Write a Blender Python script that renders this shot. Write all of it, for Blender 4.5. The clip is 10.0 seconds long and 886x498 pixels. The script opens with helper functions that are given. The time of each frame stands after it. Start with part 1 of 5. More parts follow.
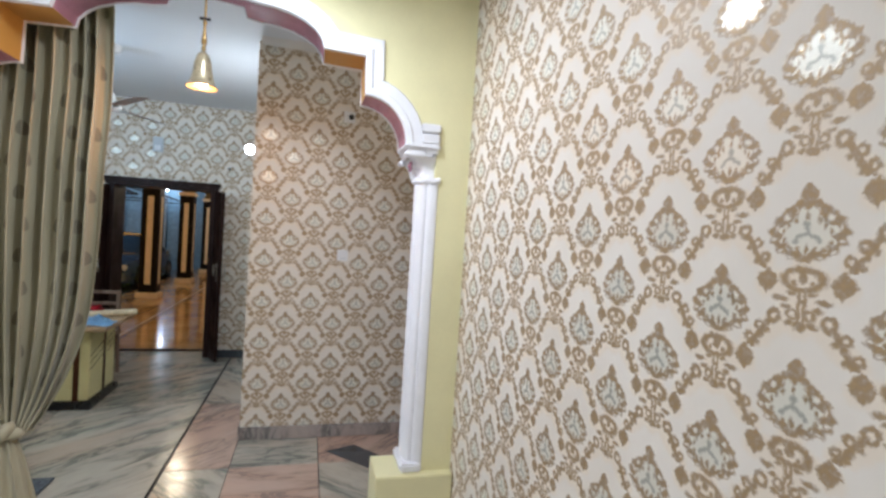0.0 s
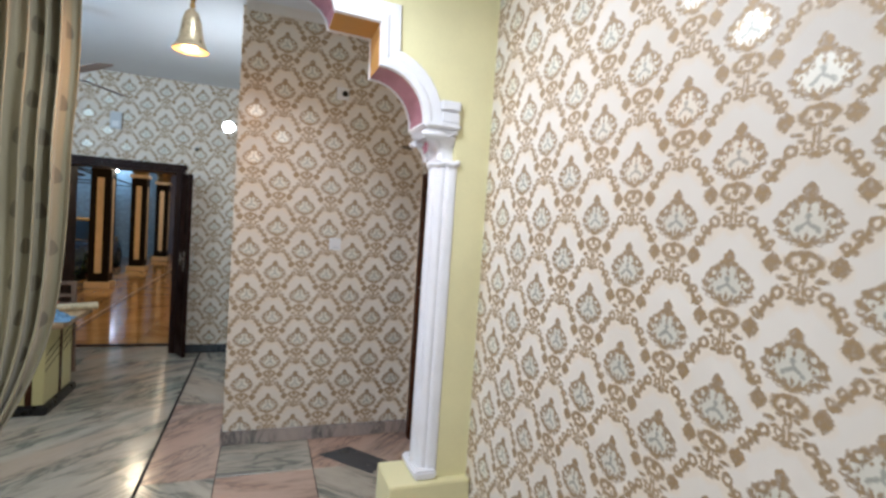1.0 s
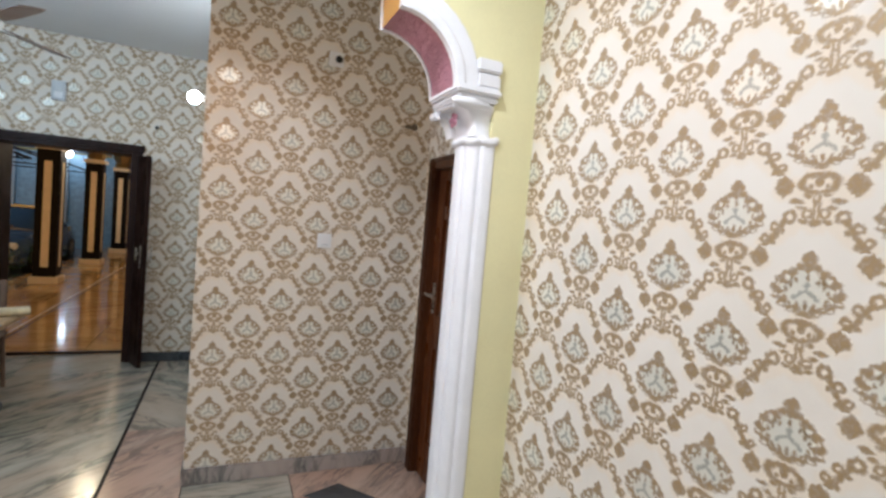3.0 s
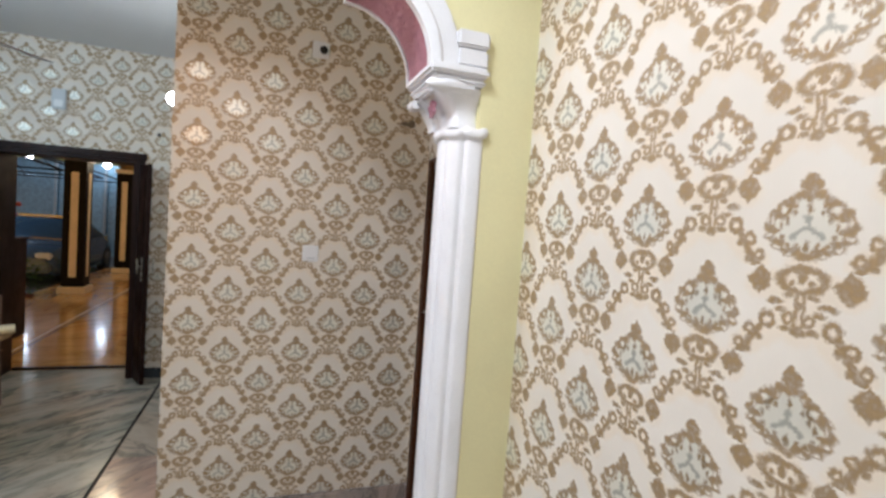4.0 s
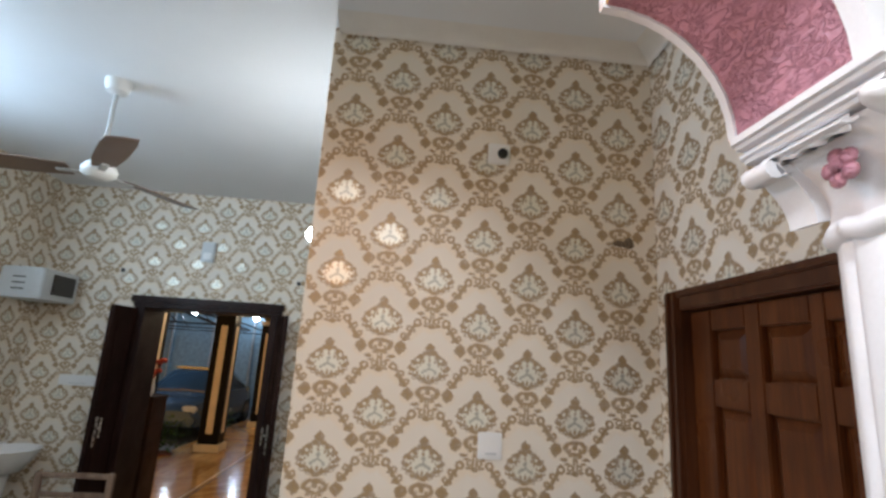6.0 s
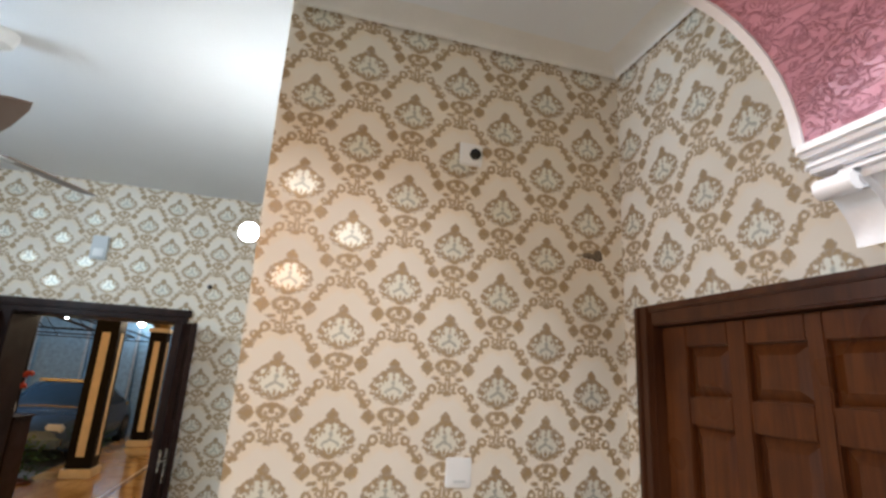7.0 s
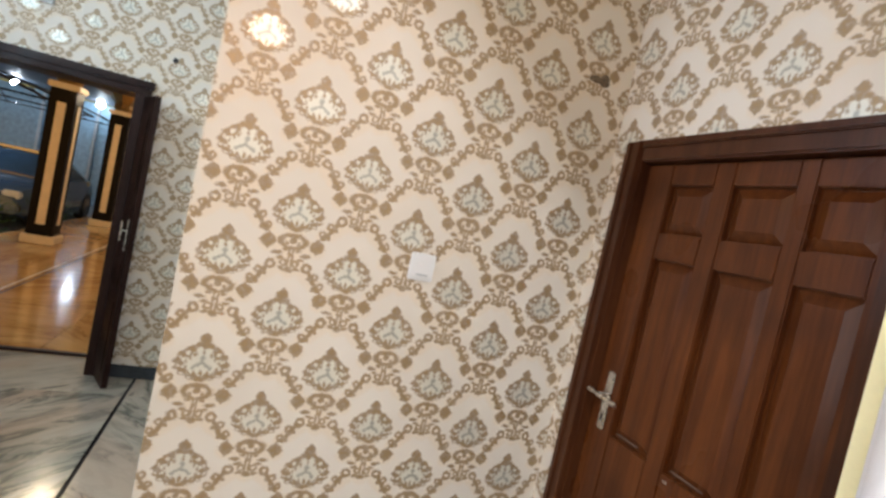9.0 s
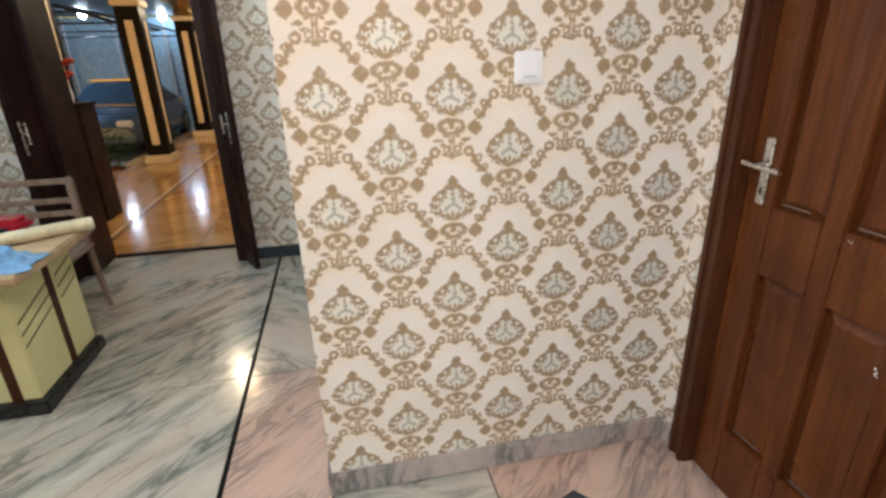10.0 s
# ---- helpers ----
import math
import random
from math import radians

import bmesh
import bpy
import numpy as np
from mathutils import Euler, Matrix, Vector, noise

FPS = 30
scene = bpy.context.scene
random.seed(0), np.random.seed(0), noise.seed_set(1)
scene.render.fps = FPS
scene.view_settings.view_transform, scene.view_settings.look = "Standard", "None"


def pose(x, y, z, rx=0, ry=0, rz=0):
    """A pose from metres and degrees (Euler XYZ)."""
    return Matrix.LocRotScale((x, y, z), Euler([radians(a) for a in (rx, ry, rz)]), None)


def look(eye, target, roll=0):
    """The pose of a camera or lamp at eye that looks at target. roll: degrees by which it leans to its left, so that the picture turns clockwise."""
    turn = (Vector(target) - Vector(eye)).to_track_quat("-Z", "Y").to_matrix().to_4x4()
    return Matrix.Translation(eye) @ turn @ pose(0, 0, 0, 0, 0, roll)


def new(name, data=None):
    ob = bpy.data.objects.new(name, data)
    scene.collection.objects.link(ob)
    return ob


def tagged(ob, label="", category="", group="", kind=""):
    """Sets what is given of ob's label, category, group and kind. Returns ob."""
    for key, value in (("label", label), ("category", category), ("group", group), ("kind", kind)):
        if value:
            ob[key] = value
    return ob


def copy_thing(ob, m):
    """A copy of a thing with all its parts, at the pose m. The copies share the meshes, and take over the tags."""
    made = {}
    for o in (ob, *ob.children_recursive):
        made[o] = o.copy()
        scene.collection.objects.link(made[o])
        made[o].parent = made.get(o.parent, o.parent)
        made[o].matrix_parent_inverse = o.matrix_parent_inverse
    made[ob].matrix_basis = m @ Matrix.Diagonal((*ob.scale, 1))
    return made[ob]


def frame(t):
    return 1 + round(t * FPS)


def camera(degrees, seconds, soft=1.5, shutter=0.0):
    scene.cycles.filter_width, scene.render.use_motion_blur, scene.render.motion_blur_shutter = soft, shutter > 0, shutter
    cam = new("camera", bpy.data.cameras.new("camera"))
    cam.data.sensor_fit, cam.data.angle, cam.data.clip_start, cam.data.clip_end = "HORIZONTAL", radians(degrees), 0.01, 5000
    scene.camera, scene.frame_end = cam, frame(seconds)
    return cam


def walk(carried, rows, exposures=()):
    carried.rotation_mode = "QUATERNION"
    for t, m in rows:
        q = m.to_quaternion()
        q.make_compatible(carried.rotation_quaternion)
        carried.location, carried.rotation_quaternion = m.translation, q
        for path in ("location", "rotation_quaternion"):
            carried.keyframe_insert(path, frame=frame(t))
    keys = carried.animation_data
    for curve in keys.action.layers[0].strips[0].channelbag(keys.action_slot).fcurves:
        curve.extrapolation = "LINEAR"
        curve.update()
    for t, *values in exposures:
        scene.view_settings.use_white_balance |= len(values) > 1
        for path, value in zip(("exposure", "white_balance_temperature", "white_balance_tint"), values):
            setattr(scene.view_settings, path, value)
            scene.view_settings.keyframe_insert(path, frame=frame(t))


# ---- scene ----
cam = camera(83.3, 10.0, soft=2.8)
PATH = [
    (0, (0.068, -0.027, 1.685), (0.589, 1.903, 1.637), 3.6),
    (0.5, (-0.084, 0.164, 1.676), (0.484, 2.08, 1.592), 4.1),
    (1, (-0.174, 0.295, 1.671), (0.508, 2.173, 1.582), 4.0),
    (1.5, (-0.213, 0.507, 1.649), (0.365, 2.421, 1.594), 4.2),
    (2, (-0.212, 0.744, 1.676), (0.251, 2.689, 1.63), 4.0),
    (2.5, (-0.234, 0.862, 1.669), (0.445, 2.742, 1.598), 4.6),
    (2.7, (-0.245, 0.89, 1.65), (0.524, 2.734, 1.568), 5.4),
    (3.8, (0.069, 1.142, 1.689), (0.842, 2.982, 1.558), 3.8),
    (4, (0.123, 1.224, 1.697), (0.779, 3.111, 1.6), 4.1),
    (4.5, (0.151, 1.45, 1.685), (0.594, 3.399, 1.633), 4.4),
    (5, (0.108, 1.79, 1.731), (0.365, 3.773, 1.777), 3.9),
    (5.5, (0.041, 2.054, 1.753), (0.164, 4.021, 2.095), 3.7),
    (5.7, (0.03, 2.122, 1.765), (0.139, 4.075, 2.178), 3.5),
    (6.8, (-0.192, 2.414, 1.774), (0.248, 4.307, 2.244), 3.2),
    (7, (-0.209, 2.431, 1.785), (0.303, 4.301, 2.278), 3.3),
    (7.5, (-0.21, 2.459, 1.772), (0.477, 4.261, 2.306), 7.0),
    (8, (-0.224, 2.487, 1.766), (0.464, 4.314, 2.202), 7.1),
    (8.5, (-0.214, 2.517, 1.71), (0.471, 4.372, 2.007), 16.8),
    (8.7, (-0.234, 2.529, 1.696), (0.498, 4.383, 1.865), 17.9),
    (9, (-0.198, 2.527, 1.643), (0.515, 4.393, 1.541), 12.6),
    (9.5, (-0.202, 2.538, 1.597), (0.293, 4.434, 1.195), 2.6),
    (10, (-0.228, 2.612, 1.52), (0.138, 4.442, 0.801), -1.6),
]
walk(cam, [(t, look(eye, target, roll)) for t, eye, target, roll in PATH],
     [(0, 0.02, 5800, 10), (2.5, 0.05, 5950, 10), (4.5, -0.05, 6100, 10), (5.5, -0.07, 6100, 10), (7.0, 0.32, 6350, 10), (8.0, 0.34, 6350, 10), (9.0, 0.58, 6300, 10), (10, 0.78, 6150, 10)])
# ---- world and lights ----
world = bpy.data.worlds.new("evening")
world.use_nodes = True
scene.world = world
wn = world.node_tree.nodes
sky = wn.new("ShaderNodeTexSky")
sky.sky_type = "NISHITA"
sky.sun_disc = False
sky.sun_elevation = radians(4)
sky.sun_rotation = radians(200)
wn["Background"].inputs["Strength"].default_value = 0.06
world.node_tree.links.new(sky.outputs["Color"], wn["Background"].inputs["Color"])


def lamp(name, kind, m, power, color, size=0.1, size_y=None):
    data = bpy.data.lights.new(name, kind)
    data.energy, data.color = power, color
    if kind == "AREA":
        data.shape = "RECTANGLE" if size_y else "SQUARE"
        data.size = size
        if size_y:
            data.size_y = size_y
    else:
        data.shadow_soft_size = size
    ob = new(name, data)
    ob.matrix_world = m
    return ob


# the near room's ceiling lamp, back window and added side fill, and the lamps of the hall and the veranda
lamp("ceiling_lamp_light", "AREA", look((-0.20, 2.0, 3.02), (-0.20, 2.0, 0.0)), 29, (0.97, 0.98, 1.0), 0.34)
lamp("window_light_back", "AREA", look((-1.2, -2.34, 1.55), (-0.4, 3.0, 1.25)), 20, (0.90, 0.95, 1.0), 2.2, 1.5)
# unseen soft lamp added to brighten the east wall; no window stands there
lamp("side_fill_light", "AREA", look((-2.96, 0.6, 1.5), (0.9, 0.4, 1.1)), 36, (0.97, 0.98, 1.0), 1.8, 1.4)
lamp("bulb_light", "POINT", pose(-0.475, 4.70, 2.35), 11, (0.94, 0.96, 0.94), 0.05)
lamp("tube_light_glow", "AREA", look((-2.93, 4.3, 2.72), (-1.2, 4.5, 2.75)), 40, (0.62, 0.82, 1.0), 1.15, 0.05)
for ly in (9.2, 12.6, 16.0):
    lamp("veranda_light", "POINT", pose(-1.9, ly, 2.66), 32, (1.0, 0.82, 0.56), 0.06)
lamp("carport_light", "POINT", pose(-6.6, 15.6, 2.70), 80, (0.55, 0.80, 1.0), 0.08)
lamp("pendant_light", "POINT", pose(-0.534, 2.94, 2.385), 12, (1.0, 0.46, 0.16), 0.03)

# ---- materials ----


class Nodes:
    """Short hand for building node trees."""

    def __init__(self, tree):
        self.t = tree

    def add(self, kind, operation=None, data_type=None, blend_type=None, interpolation_type=None, node_tree=None):
        n = self.t.nodes.new(kind)
        if operation:
            n.operation = operation
        if data_type:
            n.data_type = data_type
        if blend_type:
            n.blend_type = blend_type
        if interpolation_type:
            n.interpolation_type = interpolation_type
        if node_tree:
            n.node_tree = node_tree
        return n

    def put(self, sock, v):
        if isinstance(v, bpy.types.NodeSocket):
            self.t.links.new(v, sock)
        else:
            sock.default_value = v

    def m(self, op, a, b=None, c=None):
        n = self.add("ShaderNodeMath", operation=op)
        for i, v in enumerate((a, b, c)):
            if v is not None:
                self.put(n.inputs[i], v)
        return n.outputs[0]

    def noise(self, vec, scale, detail=3.0, rough=0.55, out=0, dist=0.0):
        n = self.add("ShaderNodeTexNoise")
        self.put(n.inputs["Vector"], vec)
        n.inputs["Scale"].default_value, n.inputs["Detail"].default_value = scale, detail
        n.inputs["Roughness"].default_value, n.inputs["Distortion"].default_value = rough, dist
        return n.outputs[out]

    def mix(self, f, a, b, blend="MIX"):
        n = self.add("ShaderNodeMix", data_type="RGBA", blend_type=blend)
        self.put(n.inputs[0], f)
        for s, v in ((n.inputs[6], a), (n.inputs[7], b)):
            self.put(s, v if isinstance(v, bpy.types.NodeSocket) else (*v, 1.0))
        return n.outputs[2]

    def ramp(self, f, a, b, lo=0.0, hi=1.0):
        n = self.add("ShaderNodeMapRange", interpolation_type="SMOOTHSTEP")
        self.put(n.inputs[0], f)
        n.inputs[1].default_value, n.inputs[2].default_value = a, b
        n.inputs[3].default_value, n.inputs[4].default_value = lo, hi
        return n.outputs[0]

    def mapped(self, vec, scale=(1, 1, 1), rot=(0, 0, 0), loc=(0, 0, 0)):
        n = self.add("ShaderNodeMapping")
        self.put(n.inputs["Vector"], vec)
        self.put(n.inputs["Location"], loc)
        self.put(n.inputs["Rotation"], rot)
        self.put(n.inputs["Scale"], scale)
        return n.outputs[0]


def base_material(name):
    mat = bpy.data.materials.new(name)
    mat.use_nodes = True
    n = Nodes(mat.node_tree)
    bsdf = mat.node_tree.nodes["Principled BSDF"]
    geo = n.add("ShaderNodeNewGeometry").outputs["Position"]
    return mat, n, bsdf, geo


def bump(n, bsdf, height, strength=0.3, dist=0.01):
    b = n.add("ShaderNodeBump")
    b.inputs["Strength"].default_value, b.inputs["Distance"].default_value = strength, dist
    n.put(b.inputs["Height"], height)
    n.put(bsdf.inputs["Normal"], b.outputs[0])


def plain(name, color, rough=0.5, metal=0.0, var=0.12, scale=9.0, grain=120.0, bumpy=0.1, dirt=0.0, coat=0.0, spec=0.5):
    """A painted or plain surface with soft stains and fine grain."""
    mat, n, bsdf, geo = base_material(name)
    big = n.noise(geo, scale, 4)
    fine = n.noise(geo, grain, 2)
    f = n.m("ADD", n.m("MULTIPLY", big, 0.7), n.m("MULTIPLY", fine, 0.3))
    dark = tuple(c * (1 - var) for c in color)
    light = tuple(min(1, c * (1 + var * 0.6)) for c in color)
    col = n.mix(n.ramp(f, 0.3, 0.7), dark, light)
    if dirt:
        spots = n.ramp(n.noise(geo, 38, 5, 0.7), 0.62, 0.72)
        col = n.mix(n.m("MULTIPLY", spots, dirt), col, tuple(c * 0.45 for c in color))
    n.put(bsdf.inputs["Base Color"], col)
    n.put(bsdf.inputs["Roughness"], n.ramp(big, 0.2, 0.8, rough * 0.85, min(1, rough * 1.15)))
    bsdf.inputs["Metallic"].default_value = metal
    bsdf.inputs["Coat Weight"].default_value = coat
    bsdf.inputs["Specular IOR Level"].default_value = spec
    if bumpy:
        bump(n, bsdf, f, bumpy, 0.004)
    return mat


def glowing(name, color, strength):
    mat, n, bsdf, geo = base_material(name)
    bsdf.inputs["Base Color"].default_value = (*color, 1)
    bsdf.inputs["Emission Color"].default_value = (*color, 1)
    bsdf.inputs["Emission Strength"].default_value = strength
    return mat


def motif_group():
    """One damask motif with its chains: u is the distance from its axis, v runs down from its tip, in metres.
    Gives the printed mask, the pale heart, the slate branches and the peach ground round the chains."""
    tree = bpy.data.node_groups.new("damask_motif", "ShaderNodeTree")
    for s in ("u", "v", "angle_noise"):
        tree.interface.new_socket(s, in_out="INPUT", socket_type="NodeSocketFloat")
    for s in ("print", "heart", "branch", "peach"):
        tree.interface.new_socket(s, in_out="OUTPUT", socket_type="NodeSocketFloat")
    n = Nodes(tree)
    gi, go = n.add("NodeGroupInput"), n.add("NodeGroupOutput")
    u, v, jit = gi.outputs["u"], gi.outputs["v"], gi.outputs["angle_noise"]
    soft = 0.0034

    def inside(d):
        return n.ramp(d, -soft, soft, 1.0, 0.0)

    def sub(a, b):
        return n.m("SUBTRACT", a, b)

    def length(a, b):
        return n.m("SQRT", n.m("ADD", n.m("MULTIPLY", a, a), n.m("MULTIPLY", b, b)))

    def disc(cx, cy, r, sx=1.0, sy=1.0):
        return sub(length(n.m("DIVIDE", sub(u, cx), sx), n.m("DIVIDE", sub(v, cy), sy)), r)

    def ring(cx, cy, r, w, sx=1.0, sy=1.0):
        return sub(n.m("ABSOLUTE", disc(cx, cy, r, sx, sy)), w)

    def diamond(cx, cy, r, k=1.0):
        return sub(n.m("ADD", n.m("ABSOLUTE", sub(u, cx)), n.m("MULTIPLY", n.m("ABSOLUTE", sub(v, cy)), k)), r)

    def segment(x0, y0, x1, y1, w):
        dx, dy = x1 - x0, y1 - y0
        ll = dx * dx + dy * dy
        pu, pv = sub(u, x0), sub(v, y0)
        h = n.m("DIVIDE", n.m("ADD", n.m("MULTIPLY", pu, dx), n.m("MULTIPLY", pv, dy)), ll)
        h = n.m("MINIMUM", n.m("MAXIMUM", h, 0.0), 1.0)
        return sub(length(sub(pu, n.m("MULTIPLY", h, dx)), sub(pv, n.m("MULTIPLY", h, dy))), w)

    def join(*ds):
        out = ds[0]
        for d in ds[1:]:
            out = n.m("MINIMUM", out, d)
        return out

    # spade-shaped medallion: wide low down, drawn in towards the tip
    pinch = n.ramp(v, 0.002, 0.062, 0.60, 1.0)
    dv = sub(v, 0.079)
    dv = n.m("ADD", n.m("MULTIPLY", n.m("MAXIMUM", dv, 0.0), 1.06), n.m("MULTIPLY", n.m("MINIMUM", dv, 0.0), 0.76))
    egg = length(n.m("DIVIDE", u, n.m("MULTIPLY", pinch, 1.42)), dv)
    angle = n.m("ARCTAN2", u, n.m("MULTIPLY", dv, 1.5))
    wave = n.m("ADD", n.m("MULTIPLY", angle, 15.0), n.m("MULTIPLY", jit, 4.0))
    outer = sub(egg, n.m("ADD", 0.0520, n.m("MULTIPLY", n.m("SINE", wave), 0.0024)))
    inner = sub(egg, n.m("ADD", 0.0365, n.m("MULTIPLY", n.m("SINE", n.m("ADD", n.m("MULTIPLY", angle, 11.0), 1.0)), 0.0046)))
    leaf = n.m("MAXIMUM", outer, n.m("MULTIPLY", inner, -1.0))
    notch = join(disc(0.041, 0.047, 0.0062), disc(0.060, 0.066, 0.0036, 0.8, 1.5), disc(0.064, 0.090, 0.0042, 1.2, 0.8), disc(0.023, 0.033, 0.0036), disc(0.050, 0.110, 0.0040, 1.4, 0.8), disc(0.028, 0.122, 0.0030, 1.7, 0.8))
    leaf = n.m("MAXIMUM", leaf, n.m("MULTIPLY", notch, -1.0))
    curl = ring(0.041, 0.047, 0.0105, 0.0042)
    foot = join(disc(0.0, 0.126, 0.0080, 2.2, 0.8), disc(0.0, 0.108, 0.0056, 0.8, 1.9), segment(0.008, 0.120, 0.018, 0.104, 0.0036), segment(0.024, 0.116, 0.034, 0.104, 0.0034),
                disc(0.042, 0.092, 0.0042, 1.0, 1.2), disc(0.044, 0.074, 0.0040, 0.8, 1.5), disc(0.034, 0.063, 0.0044, 0.8, 1.4), disc(0.022, 0.052, 0.0042, 0.9, 1.4), disc(0.0, 0.044, 0.0046, 0.8, 1.6))
    tip = join(disc(0.0, 0.004, 0.0155, 1.12, 0.95), diamond(0.0, -0.002, 0.0175), disc(0.018, 0.022, 0.0085), disc(0.030, 0.032, 0.0085), disc(0.0, 0.022, 0.008))
    bowl = join(ring(0.0, 0.163, 0.0200, 0.0052, 1.80, 1.02), disc(0.0, 0.160, 0.0105, 0.9, 1.0), disc(0.017, 0.170, 0.0052, 1.0, 1.2), disc(0.028, 0.150, 0.0065, 1.4, 0.9), disc(0.0, 0.148, 0.0085, 2.3, 0.7))
    stem = join(segment(0.0055, 0.184, 0.0055, 0.242, 0.0034), disc(0.042, 0.203, 0.0078, 1.9, 0.8), disc(0.030, 0.217, 0.0062, 1.7, 0.8), disc(0.019, 0.190, 0.0060, 1.5, 0.9), ring(0.017, 0.230, 0.0085, 0.0036),
                disc(0.0, 0.250, 0.0092, 1.6, 1.0), disc(0.022, 0.247, 0.0070, 1.5, 0.8), disc(0.0, 0.205, 0.0052, 1.5, 1.0))
    gem = join(diamond(0.072, 0.169, 0.0245, 0.9), disc(0.072, 0.169, 0.0205))
    chain = join(ring(0.053, 0.238, 0.0115, 0.0050), segment(0.061, 0.247, 0.079, 0.274, 0.0070), ring(0.083, 0.261, 0.0080, 0.0042), disc(0.065, 0.270, 0.0066),
                 segment(0.079, 0.277, 0.097, 0.304, 0.0070), ring(0.103, 0.289, 0.0075, 0.0042), disc(0.084, 0.298, 0.0068), disc(0.099, 0.304, 0.0090))
    peach = join(segment(0.0, 0.150, 0.0, 0.245, 0.022), segment(0.02, 0.230, 0.100, 0.300, 0.014), segment(0.0, 0.168, 0.075, 0.178, 0.016))
    n.put(go.inputs["print"], inside(join(leaf, curl, foot, tip, bowl, stem, gem, chain)))
    n.put(go.inputs["heart"], n.m("MULTIPLY", inside(inner), n.ramp(v, 0.112, 0.142, 1.0, 0.35)))
    n.put(go.inputs["branch"], inside(join(segment(0.0, 0.064, 0.0, 0.076, 0.0036), segment(0.0, 0.075, 0.022, 0.088, 0.0042), disc(0.0, 0.061, 0.0070), disc(0.023, 0.091, 0.0052))))
    n.put(go.inputs["peach"], n.ramp(peach, 0.0, 0.018, 1.0, 0.0))
    return tree


MOTIF = motif_group()


def wallpaper(name, axis, tip_u, tip_z, period=0.366, drop=0.326):
    """Embossed damask wallpaper with bronze print on an ivory ground, in half drop."""
    mat, n, bsdf, geo = base_material(name)
    wob = n.noise(geo, 170, 2)
    sep = n.add("ShaderNodeSeparateXYZ")
    n.put(sep.inputs[0], geo)
    w = n.m("MULTIPLY", n.m("SUBTRACT", wob, 0.5), 0.009)
    slow = n.m("MULTIPLY", n.m("SUBTRACT", n.noise(geo, 62, 1), 0.5), 0.011)
    along = n.m("ADD", sep.outputs[axis], n.m("ADD", w, slow))
    up = n.m("SUBTRACT", sep.outputs[2], n.m("SUBTRACT", w, slow))
    ku, kv = 0.366 / period, 0.326 / drop
    outs = []
    for k in (0.0, 0.5):
        fu = n.m("FRACT", n.m("ADD", n.m("DIVIDE", n.m("SUBTRACT", along, tip_u), period), 200.5 + k))
        uu = n.m("ABSOLUTE", n.m("MULTIPLY", n.m("SUBTRACT", fu, 0.5), period * ku))
        fv = n.m("FRACT", n.m("ADD", n.m("DIVIDE", n.m("SUBTRACT", tip_z + 0.018, up), drop), 200.0 + k))
        vv = n.m("SUBTRACT", n.m("MULTIPLY", fv, drop * kv), 0.018)
        g = n.add("ShaderNodeGroup", node_tree=MOTIF)
        n.put(g.inputs["u"], uu)
        n.put(g.inputs["v"], vv)
        n.put(g.inputs["angle_noise"], wob)
        outs.append(g.outputs)
    pr, heart, branch, peach = (n.m("MAXIMUM", outs[0][i], outs[1][i]) for i in range(4))
    patch = n.noise(geo, 2.2, 4)
    weave = n.noise(n.mapped(geo, (260, 260, 60)), 1.0, 2)
    worn = n.noise(geo, 75, 4, 0.7)
    ground = n.mix(n.ramp(patch, 0.3, 0.7), (0.72, 0.668, 0.59), (0.77, 0.722, 0.65))
    ground = n.mix(n.m("MULTIPLY", peach, 0.34), ground, (0.76, 0.61, 0.43))
    ground = n.mix(n.m("MULTIPLY", heart, 0.80), ground, (0.75, 0.74, 0.66))
    ground = n.mix(n.m("MULTIPLY", branch, 0.70), ground, (0.28, 0.29, 0.25))
    bronze = n.mix(n.ramp(worn, 0.35, 0.65), (0.23, 0.142, 0.063), (0.39, 0.270, 0.138))
    cover = n.m("MULTIPLY", pr, n.ramp(worn, 0.28, 0.58, 0.54, 0.96))
    col = n.mix(cover, ground, bronze)
    n.put(bsdf.inputs["Base Color"], col)
    n.put(bsdf.inputs["Metallic"], n.m("ADD", n.m("MULTIPLY", cover, 0.28), n.m("MULTIPLY", heart, 0.30)))
    n.put(bsdf.inputs["Roughness"], n.m("SUBTRACT", 0.62, n.m("ADD", n.m("MULTIPLY", cover, 0.12), n.m("MULTIPLY", heart, 0.20))))
    h = n.m("ADD", n.m("MULTIPLY", pr, 0.6), n.m("MULTIPLY", weave, 0.35))
    bump(n, bsdf, h, 0.35, 0.0015)
    return mat


